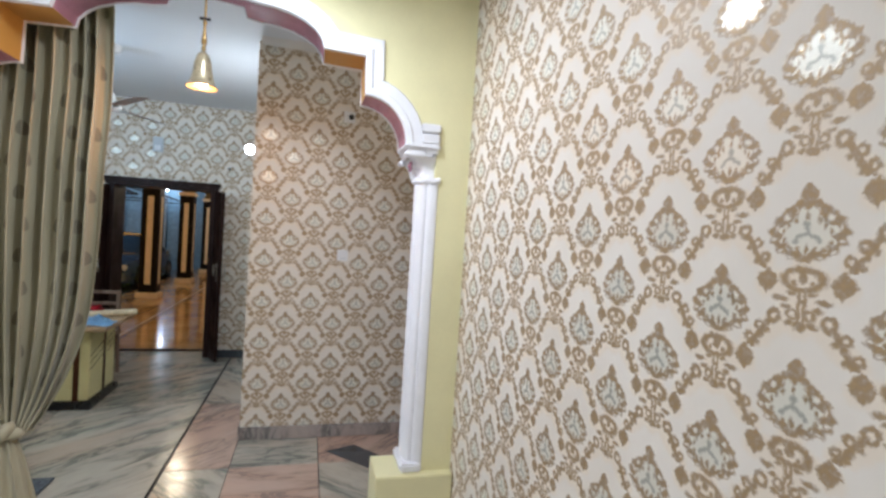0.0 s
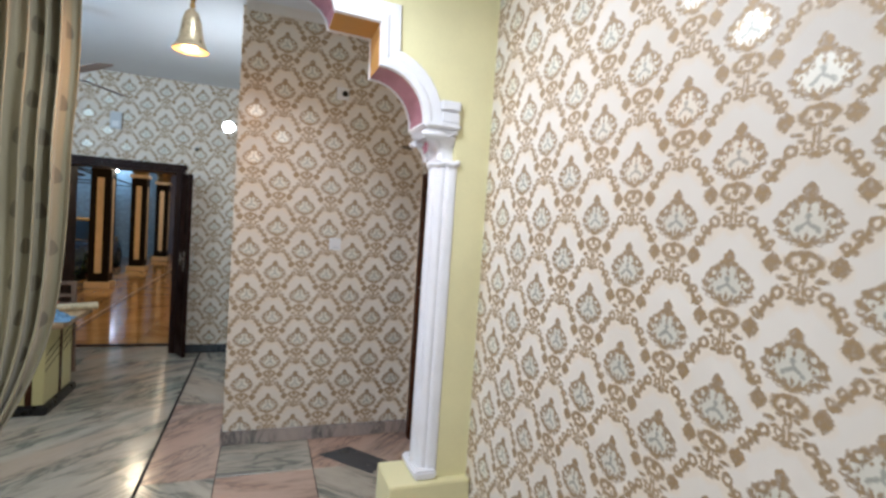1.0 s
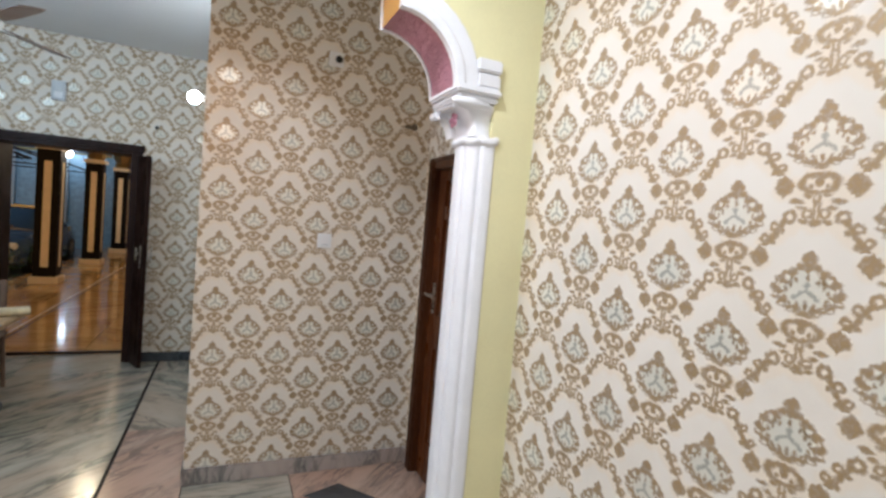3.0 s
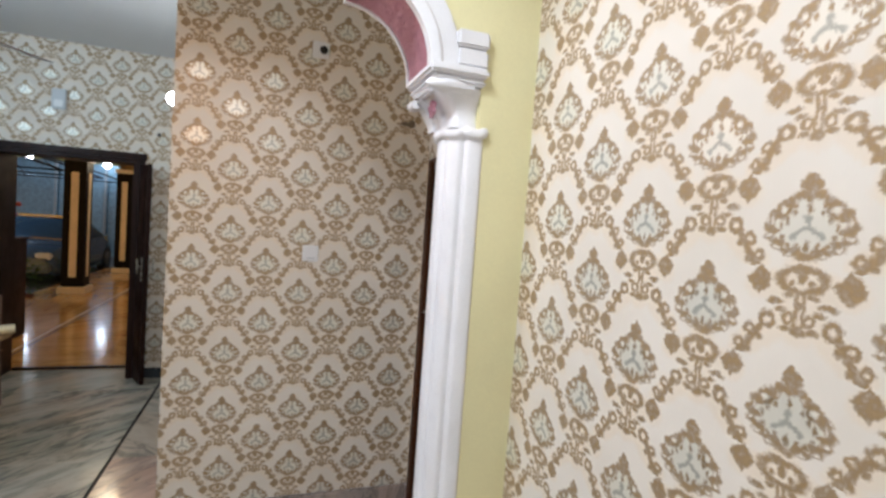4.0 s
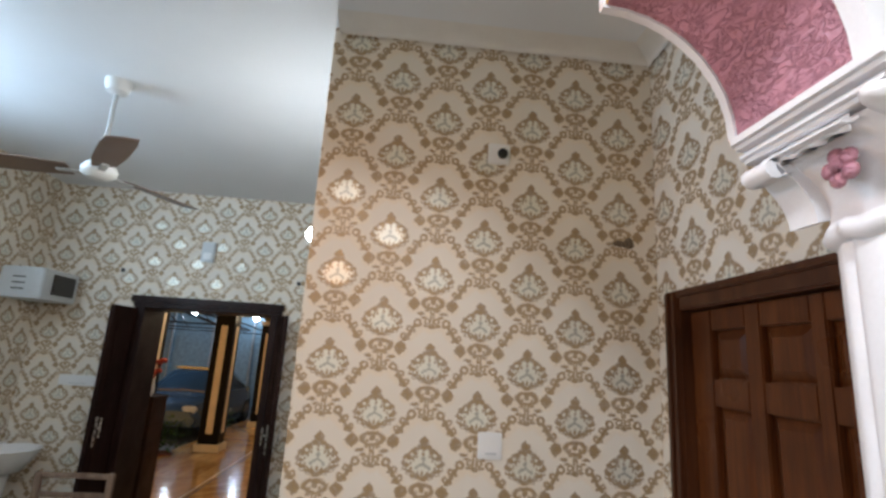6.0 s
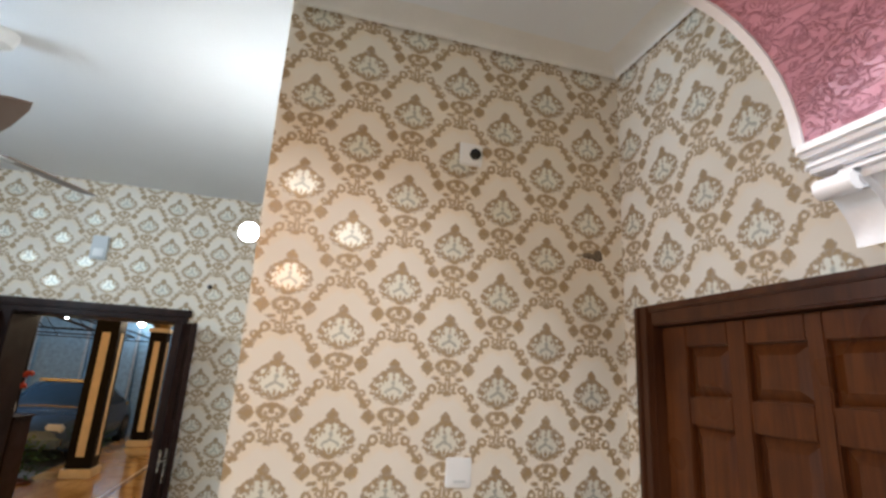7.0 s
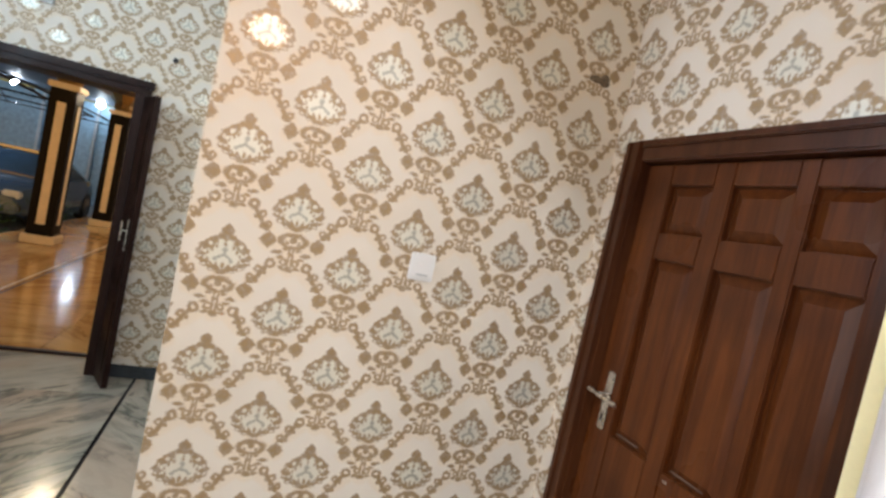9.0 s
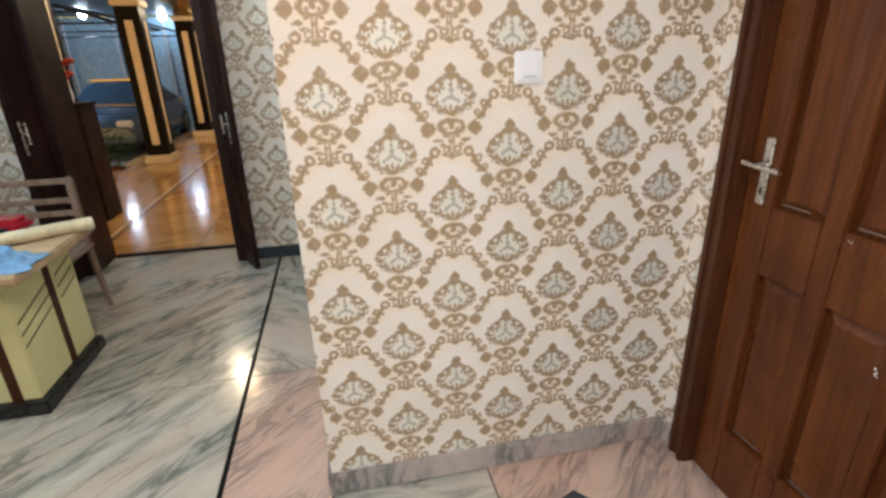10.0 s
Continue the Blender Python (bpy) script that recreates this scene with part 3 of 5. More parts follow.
def pilaster(mirror):
    """Half-round fluted pilaster with a flared capital on a yellow plinth."""
    sgn = -1 if mirror else 1

    def mx(x):
        return 2 * XC - x if mirror else x

    def slab(x0, x1, *rest, bev=0.0):
        a, b = sorted((mx(x0), mx(x1)))
        return block(a, b, *rest, bev=bev)

    root = thing("pilaster", (mx(0.75), 2.87, 0), "white fluted plaster pilaster with a flared capital and pink flower", "pilaster", "arch pilasters")
    bm = bmesh.new()
    rows = []
    cx, cy, r = 0.756, 2.866, 0.104
    for z in (0.32, 2.0):
        row = []
        for i in range(61):
            a = radians(80 + 200 * i / 60)
            k = 1.0 - 0.09 * max(0.0, math.cos(a * 9.0)) ** 3
            row.append(bm.verts.new((mx(cx + r * k * math.cos(a)), cy + (r + 0.014) * k * math.sin(a), z)))
        rows.append(row)
    for i in range(60):
        bm.faces.new((rows[0][i], rows[0][i + 1], rows[1][i + 1], rows[1][i]))
    bm.faces.new(rows[1])
    bmesh.ops.recalc_face_normals(bm, faces=bm.faces)
    part("shaft", bm, WHITE, root, smooth=50)
    part("base", slab(0.640, 0.765, 2.728, 2.99, 0.32, 0.37, bev=0.012), WHITE, root, smooth=40)
    bm = bmesh.new()
    rows = []
    for grow, z in ((-0.01, 1.982), (0.008, 1.985), (0.016, 1.993), (0.018, 2.002), (0.015, 2.012), (0.006, 2.019), (-0.02, 2.022)):
        row = []
        for i in range(61):
            a = radians(80 + 200 * i / 60)
            k = 1.0 - 0.05 * max(0.0, math.cos(a * 9.0)) ** 3
            row.append(bm.verts.new((mx(cx + (r + grow) * k * math.cos(a)), cy + (r + 0.014 + grow) * k * math.sin(a), z + 0.004 * math.cos(a * 9.0))))
        rows.append(row)
    for a, b in zip(rows, rows[1:]):
        for i in range(60):
            bm.faces.new((a[i], a[i + 1], b[i + 1], b[i]))
    bmesh.ops.recalc_face_normals(bm, faces=bm.faces)
    part("astragal", bm, WHITE, root, smooth=60)
    # bell of the capital: flares from the shaft to the square impost
    bm = bmesh.new()
    rows = []
    for k in range(9):
        t = k / 8
        z = 2.015 + 0.125 * t
        fl = t ** 2.2
        hollow = 0.016 * math.sin(math.pi * min(1.0, t * 1.15))
        x0, x1 = 0.655 + hollow - 0.060 * fl, 0.756
        y0, y1 = 2.760 + hollow - 0.026 * fl, 2.95 + 0.05 * fl
        row = []
        for q in range(24):
            a = 2 * math.pi * q / 24
            c, s = math.cos(a), math.sin(a)
            e = 2.0 / 5.0
            row.append(bm.verts.new((mx((x0 + x1) / 2 + (x1 - x0) / 2 * math.copysign(abs(c) ** e, c)), (y0 + y1) / 2 + (y1 - y0) / 2 * math.copysign(abs(s) ** e, s), z)))
        rows.append(row)
    for a, b in zip(rows, rows[1:]):
        for q in range(24):
            bm.faces.new((a[q], a[(q + 1) % 24], b[(q + 1) % 24], b[q]))
    bm.faces.new(rows[0])
    bm.faces.new(rows[-1])
    bmesh.ops.recalc_face_normals(bm, faces=bm.faces)
    part("capital_bell", bm, WHITE, root, smooth=60)
    # scrolled lobes under the impost, front and side
    for x0, x1, y0, y1 in ((0.62, 0.735, 2.728, 2.765), (0.582, 0.61, 2.80, 2.985)):
        part("lobe", slab(x0, x1, y0, y1, 2.118, 2.150, bev=0.015), WHITE, root, smooth=60)
    # curled leaves at the corners of the capital
    for y0, y1 in ((2.945, 3.005),):
        bm = bmesh.new()
        rows = []
        for k in range(15):
            t = k / 14
            if t < 0.6:
                q = t / 0.6
                px, pz = 0.664 - 0.075 * q ** 1.9, 2.025 + 0.105 * q
            else:
                a = (t - 0.6) / 0.4 * 4.2
                px, pz = 0.593 - 0.017 * math.sin(a), 2.130 - 0.017 * (1 - math.cos(a))
            th = 0.014 - 0.005 * t
            rows.append([bm.verts.new((mx(px + dx), y, pz + dz)) for dx, dz, y in ((-th, 0, y0), (th, th * 0.6, y0), (th, th * 0.6, y1), (-th, 0, y1))])
        for a, b in zip(rows, rows[1:]):
            for q in range(4):
                bm.faces.new((a[q], a[(q + 1) % 4], b[(q + 1) % 4], b[q]))
        bm.faces.new(rows[0])
        bm.faces.new(rows[-1])
        bmesh.ops.recalc_face_normals(bm, faces=bm.faces)
        part("volute", bm, WHITE, root, smooth=70)
    bm = bmesh.new()
    bmesh.ops.create_uvsphere(bm, u_segments=20, v_segments=12, radius=1.0, matrix=Matrix.Translation((mx(0.628), 2.756, 2.142)) @ Matrix.Diagonal((0.070, 0.030, 0.024, 1)))
    part("shell", bm, WHITE, root, smooth=70)
    # impost: stepped mouldings
    for z0, z1, d in ((2.148, 2.172, 0.0), (2.172, 2.203, 0.016)):
        part("impost_moulding", slab(0.576 - d, 0.757 + d * 0.3, 2.732 - d, 3.026, z0, z1, bev=0.009), WHITE, root, smooth=50)
    for z0, z1, d in ((2.203, 2.262, 0.0), (2.265, 2.318, 0.004)):
        part("impost_block", slab(0.650 - d, 0.757 + d * 0.3, 2.728 - d, 2.757, z0, z1, bev=0.008), WHITE, root, smooth=50)
    bm = bmesh.new()
    for q in range(5):
        a = 2 * math.pi * q / 5
        bmesh.ops.create_icosphere(bm, subdivisions=2, radius=0.014, matrix=Matrix.Translation((mx(0.618), 2.86 + 0.019 * math.cos(a), 2.085 + 0.019 * math.sin(a))) @ Matrix.Diagonal((0.6, 1, 1, 1)))
    bmesh.ops.create_icosphere(bm, subdivisions=2, radius=0.009, matrix=Matrix.Translation((mx(0.610), 2.86, 2.085)))
    part("flower", bm, PINK, root, "small pink plaster flower", smooth=60)
    part("plinth", slab(0.50, XR - 0.002, 2.69, 2.985, 0.0, 0.32, bev=0.006), YELLOW, root, "pale yellow painted plinth")
    return root


pilaster(False)
pilaster(True)

# ---- doors ----


def panelled_door():
    """Closed mahogany door with nine raised panels in a moulded frame."""
    root = thing("door_1", (XD, (DY0 + DY1) / 2, 0), "closed mahogany panelled door with steel lever handle", "door")
    tagged(root, kind="structure")
    fx = XD - 0.012
    fw = 0.088
    for name, y0, y1, z0, z1 in (("jamb", DY1 - fw, DY1, 0, 2.07), ("jamb", DY0, DY0 + 0.055, 0, 2.07), ("head", DY0 + 0.055, DY1 - fw, 1.995, 2.07)):
        bm = block(fx, XD + 0.12, y0, y1, z0, z1, bev=0.006)
        if name == "jamb":
            box(bm, fx - 0.012, fx + 0.002, y0 + 0.008, y0 + 0.03, z0, z1 - 0.004, 0.004)
            box(bm, fx - 0.008, fx + 0.002, y1 - 0.03, y1 - 0.004, z0, z1 - 0.004, 0.004)
        else:
            box(bm, fx - 0.012, fx + 0.002, y0, y1, z1 - 0.028, z1 - 0.004, 0.004)
        part(name, bm, FRAME_WOOD, root)
    lx = XD + 0.030
    y_hi, y_lo = DY1 - fw - 0.003, DY0 + 0.058
    cols = [(3.810, 3.645), (3.580, 3.400), (3.352, 3.195)]
    rows = [(1.765, 1.922), (1.075, 1.680), (0.255, 0.860)]
    leaf = part("leaf", block(lx + 0.022, lx + 0.035, y_lo, y_hi, 0.012, 1.992), DOOR_WOOD, root)
    ys = [y_hi] + [v for c in cols for v in c] + [y_lo]
    zs = [0.012] + [v for r in rows[::-1] for v in r] + [1.992]
    for k in range(0, len(ys), 2):
        part("stile", block(lx, lx + 0.022, ys[k + 1], ys[k], 0.012, 1.992, bev=0.004), DOOR_WOOD, leaf)
    for k in range(0, len(zs), 2):
        for a, b in cols:
            part("rail", block(lx + 0.001, lx + 0.022, b, a, zs[k], zs[k + 1], bev=0.003), DOOR_WOOD, leaf)
    for a, b in cols:
        for z0, z1 in rows:
            bm = bmesh.new()
            g = 0.006
            lo = [(lx + 0.0215, y, z) for y, z in ((a - g, z0 + g), (b + g, z0 + g), (b + g, z1 - g), (a - g, z1 - g))]
            g = 0.034
            hi = [(lx + 0.006, y, z) for y, z in ((a - g, z0 + g), (b + g, z0 + g), (b + g, z1 - g), (a - g, z1 - g))]
            v0, v1 = [bm.verts.new(p) for p in lo], [bm.verts.new(p) for p in hi]
            bm.faces.new(v1)
            for i in range(4):
                bm.faces.new((v0[i], v0[(i + 1) % 4], v1[(i + 1) % 4], v1[i]))
            bmesh.ops.recalc_face_normals(bm, faces=bm.faces)
            part("panel", bm, DOOR_WOOD, leaf)
    handle = part("door_handle", block(lx - 0.008, lx, 3.842, 3.874, 1.075, 1.275, bev=0.006), STEEL, root, "steel lever handle on a long plate", smooth=40)
    bm = bmesh.new()
    rod(bm, (lx - 0.005, 3.858, 1.195), (lx - 0.045, 3.858, 1.195), 0.008)
    rod(bm, (lx - 0.045, 3.865, 1.195), (lx - 0.048, 3.765, 1.192), 0.0075)
    rod(bm, (lx - 0.045, 3.865, 1.195), (lx - 0.045, 3.905, 1.198), 0.007)
    part("lever", bm, STEEL, handle, smooth=50)
    part("keyhole", block(lx - 0.010, lx - 0.007, 3.854, 3.862, 1.105, 1.128), BLACK, handle)
    # flecks of white paint and worn edges on the leaf
    rng = random.Random(11)
    chalk = plain("white_paint_fleck", (0.72, 0.68, 0.62), 0.7, var=0.2)
    for y, z, h in ((3.425, 0.935, 0.03), (3.395, 0.895, 0.012), (3.41, 0.76, 0.02), (3.42, 1.06, 0.018), (3.44, 0.98, 0.01), (3.56, 1.055, 0.008)):
        bm = bmesh.new()
        for q in range(4):
            bmesh.ops.create_icosphere(bm, subdivisions=1, radius=1.0, matrix=Matrix.Translation((lx - 0.0005, y + rng.uniform(-0.006, 0.006), z + rng.uniform(-h, h) * 0.6)) @ Matrix.Diagonal((0.0016, rng.uniform(0.0012, 0.0035), h * rng.uniform(0.12, 0.3), 1)))
        part("paint_fleck", bm, chalk, leaf, smooth=60)
    worn = plain("bare_worn_wood", (0.15, 0.09, 0.06), 0.7, var=0.4, scale=60)
    for a, b in cols[:2]:
        part("worn_edge", block(lx + 0.008, lx + 0.018, b + 0.03, a - 0.03, 0.272, 0.279, bev=0.002), worn, leaf)
        part("worn_edge", block(lx + 0.008, lx + 0.018, b + 0.05, a - 0.02, 1.088, 1.093, bev=0.002), worn, leaf)
    return root


panelled_door()


def double_door():
    """Dark double door to the veranda, both leaves folded back."""
    root = thing("door_2", ((DX0 + DX1) / 2, YF, 0), "dark stained double door with both leaves open", "door")
    tagged(root, kind="structure")
    for name, x0, x1, z0, z1 in (("jamb", DX0, DX0 + 0.085, 0, DZ), ("jamb", DX1 - 0.085, DX1, 0, DZ), ("head", DX0, DX1, DZ - 0.085, DZ)):
        if name == "head":
            bm = block(x0 - 0.01, x1 + 0.01, YF - 0.03, YF + 0.36, z0, z1, bev=0.006)
            box(bm, x0 - 0.03, x1 + 0.03, YF - 0.045, YF - 0.028, z1 - 0.045, z1 + 0.012, 0.005)
        else:
            bm = block(x0, x1, YF - 0.022, YF + 0.36, z0, z1 - 0.085, bev=0.005)
        part(name, bm, DARK_WOOD, root)
    part("threshold", block(DX0 + 0.09, DX1 - 0.09, YF + 0.34, YF + 0.385, 0.0, 0.022, bev=0.004), DARK_WOOD, root)
    for x, yaw, side in ((DX0 + 0.012, -10, 1), (DX1 - 0.006, 25, -1)):
        y1 = YF - 0.025
        ln = 0.262
        turn = Matrix.Translation((x, y1, 0)) @ Matrix.Rotation(radians(yaw), 4, "Z")
        bm = block(-0.02, 0.02, -ln, 0, 0.012, 2.055, bev=0.004)
        bm.transform(turn)
        leaf = part("leaf", bm, DARK_WOOD, root)
        for z0, z1 in ((0.12, 0.62), (0.72, 1.28), (1.38, 1.94)):
            for fx in (-0.026, 0.020):
                bm = block(fx, fx + 0.006, -ln + 0.055, -0.055, z0, z1, bev=0.004)
                bm.transform(turn)
                part("panel", bm, DARK_WOOD, leaf)
        for fx in (-0.03, 0.03):
            bm = block(fx - 0.004, fx + 0.004, -ln + 0.025, -ln + 0.05, 0.98, 1.20, bev=0.003)
            rod(bm, (fx, -ln + 0.037, 1.12), (fx * 2.2, -ln + 0.037, 1.12), 0.007)
            rod(bm, (fx * 2.2, -ln + 0.037, 1.05), (fx * 2.2, -ln + 0.037, 1.19), 0.008)
            bm.transform(turn)
            part("door_handle", bm, STEEL, leaf, "steel pull handle", smooth=50)
    return root


double_door()

# ---- things on the papered walls ----


def switch_plate(x, z, y, w, h, label):
    root = thing("light_switch", (x, y, z), label, "switch")
    part("plate", block(x - w / 2, x + w / 2, y - 0.010, y, z - h / 2, z + h / 2, bev=0.004), PLASTIC, root, smooth=40)
    part("rocker", block(x - w * 0.36, x + w * 0.36, y - 0.014, y - 0.0095, z - h * 0.36, z + h * 0.36, bev=0.003), PLASTIC, root, smooth=40)
    part("marking", block(x - w * 0.2, x + w * 0.25, y - 0.0155, y - 0.0138, z - h * 0.31, z - h * 0.24), GREY_METAL, root)
    return root


switch_plate(0.338, 1.485, YB, 0.088, 0.092, "white plastic light switch on the papered wall")


def hole_box(x, z, y):
    root = thing("conduit_box", (x, y, z), "white plastic cable plate with a round black opening", "cable box")
    part("plate", block(x - 0.055, x + 0.035, y - 0.012, y, z - 0.045, z + 0.045, bev=0.005), PLASTIC, root, smooth=40)
    bm = turned([(0.021, 0), (0.021, 0.012), (0.016, 0.014)], 0, 0, 20)
    bm.transform(Matrix.Translation((x + 0.004, y - 0.011, z)) @ Matrix.Rotation(radians(90), 4, "X"))
    part("opening", bm, BLACK, root, smooth=40)
    return root


hole_box(0.342, 2.60, YB)


def wall_bulb():
    x, y, z = -0.475, 4.70, 2.35
    root = thing("wall_lamp", (XB, y, z), "bare round white bulb in a holder on the wall", "lamp")
    bm = turned([(0.045, 0), (0.045, 0.012), (0.022, 0.02), (0.022, 0.05), (0.026, 0.055)], 0, 0, 20)
    bm.transform(Matrix.Translation((XB, y, z)) @ Matrix.Rotation(radians(-90), 4, "Y"))
    part("holder", bm, PLASTIC, root, smooth=50)
    bm = bmesh.new()
    bmesh.ops.create_uvsphere(bm, u_segments=24, v_segments=16, radius=0.042, matrix=Matrix.Translation((x + 0.0, y, z)))
    ob = part("bulb", bm, BULB, root, "glowing white bulb", smooth=180)
    ob.visible_shadow = False
    return root


wall_bulb()


def tube_light():
    root = thing("tube_light", (XL, 4.3, 2.72), "white fluorescent tube light on the side wall", "lamp")
    part("batten", block(XL, XL + 0.04, 3.68, 4.92, 2.70, 2.745, bev=0.004), PLASTIC, root)
    bm = bmesh.new()
    rod(bm, (XL + 0.065, 3.7, 2.722), (XL + 0.065, 4.9, 2.722), 0.016, 14)
    part("tube", bm, TUBE, root, "glowing tube", smooth=60)
    return root


tube_light()


def room_lamp():
    root = thing("ceiling_lamp", (-0.20, 2.0, H), "white square ceiling lamp in the near room", "lamp")
    part("frame", block(-0.40, 0.0, 1.80, 2.20, H - 0.05, H, bev=0.006), PLASTIC, root)
    part("diffuser", block(-0.38, -0.02, 1.82, 2.18, H - 0.058, H - 0.049, bev=0.003), TUBE, root, "glowing diffuser")
    return root


room_lamp()


def far_box(x, z):
    root = thing("wall_box", (x, YF, z), "small pale grey door chime box on the papered wall", "chime box")
    part("body", block(x - 0.055, x + 0.055, YF - 0.035, YF, z - 0.09, z + 0.09, bev=0.006), GREY_METAL, root, smooth=40)
    part("grille", block(x - 0.035, x + 0.035, YF - 0.038, YF - 0.034, z - 0.07, z - 0.01, bev=0.002), PLASTIC, root)
    return root


far_box(-1.733, 2.578)
switch_plate(-2.60, 1.44, YF, 0.29, 0.085, "long white switch panel on the papered wall")


def stabiliser():
    root = thing("voltage_stabiliser", (XL, 6.43, 2.05), "grey enamelled metal box with a dark display on the wall", "wall box")
    body = part("body", block(XL, -2.735, 6.22, 6.645, 2.045, 2.285, bev=0.008), GREY_METAL, root, smooth=40)
    part("display", block(-2.737, -2.728, 6.33, 6.60, 2.09, 2.25, bev=0.003), BLACK, root, "black display panel")
    for k in range(3):
        part("slot", block(-2.95, -2.86, 6.216, 6.222, 2.11 + 0.045 * k, 2.12 + 0.045 * k), BLACK, body)
    return root


stabiliser()


def wash_basin():
    cx, cy, z = -2.80, 6.38, 0.955
    root = thing("wash_basin", (XL, cy, 0), "white ceramic wall basin with a chrome tap", "basin")
    bm = turned([(0.04, z - 0.17), (0.10, z - 0.16), (0.165, z - 0.07), (0.20, z - 0.012), (0.205, z), (0.192, z + 0.004), (0.17, z - 0.012), (0.12, z - 0.09), (0.03, z - 0.11)], cx, cy, 36, sx=0.95, sy=1.05)
    box(bm, XL, XL + 0.09, cy - 0.22, cy + 0.22, z - 0.06, z + 0.004, 0.01)
    part("bowl", bm, CERAMIC, root, smooth=50)
    part("pedestal", turned([(0.085, 0.0), (0.075, 0.03), (0.055, 0.2), (0.06, 0.5), (0.09, 0.80)], cx - 0.06, cy, 24), CERAMIC, root, smooth=50)
    bm = tube([(XL + 0.05, cy, z), (XL + 0.05, cy, z + 0.13), (XL + 0.08, cy, z + 0.155), (XL + 0.13, cy, z + 0.15), (XL + 0.15, cy, z + 0.11)], 0.011)
    box(bm, XL + 0.03, XL + 0.07, cy - 0.03, cy + 0.03, z + 0.135, z + 0.15, 0.004)
    part("tap", bm, STEEL, root, "chrome tap", smooth=50)
    return root


wash_basin()
# small dark plugs and a torn patch left in the paper
for x, y, z in ((-2.42, YF, 2.37), (-0.93, YF, 2.36)):
    bm = turned([(0.018, 0), (0.018, 0.008), (0.012, 0.012)], 0, 0, 14)
    bm.transform(Matrix.Translation((x, y, z)) @ Matrix.Rotation(radians(90), 4, "X"))
    solo("wall_plug", bm, BLACK, "small dark plug in the papered wall", "wall plug", smooth=40)
# the torn patch of the print, modelled as flattened dark lumps
bm = bmesh.new()
for k in range(9):
    bmesh.ops.create_icosphere(bm, subdivisions=2, radius=random.uniform(0.008, 0.018), matrix=Matrix.Translation((0.845 + random.uniform(-0.032, 0.032), YB - 0.003, 2.268 + random.uniform(-0.018, 0.018))) @ Matrix.Diagonal((1.3, 0.5, 0.8, 1)))
solo("cable_bundle", bm, plain("torn_paper", (0.16, 0.12, 0.08), 0.6, var=0.5, scale=90), "torn dark patch of wallpaper, built as small raised lumps", "cable", smooth=60)

# ---- pendant in the arch ----


def pendant():
    x, y = XC, 2.94
    root = thing("pendant_lamp", (x, y, 2.41), "aged brass bell-shaped pendant lamp on a rod", "lamp")
    part("rod", rod(bmesh.new(), (x, y, 2.60), (x, y, 2.92), 0.006), BRASS, root, smooth=50)
    part("finial", turned([(0.004, 2.60), (0.013, 2.612), (0.008, 2.63), (0.016, 2.65), (0.010, 2.69), (0.006, 2.74), (0.012, 2.755), (0.005, 2.77)], x, y, 18), BRASS, root, smooth=60)
    part("cross_piece", block(x - 0.028, x + 0.028, y - 0.006, y + 0.006, 2.768, 2.784, bev=0.003), BLACK, root)
    part("shade", turned([(0.078, 2.408), (0.080, 2.413), (0.068, 2.425), (0.055, 2.455), (0.047, 2.50), (0.042, 2.54), (0.030, 2.58), (0.012, 2.60), (0.010, 2.596), (0.026, 2.574), (0.037, 2.536), (0.042, 2.49), (0.050, 2.45), (0.062, 2.424)], x, y, 36),
         plain("amber_brass", (0.50, 0.43, 0.28), 0.30, 0.5, var=0.3, scale=30), root, "bell shade of patterned brass", smooth=50)
    return root


pendant()

# ---- curtain ----


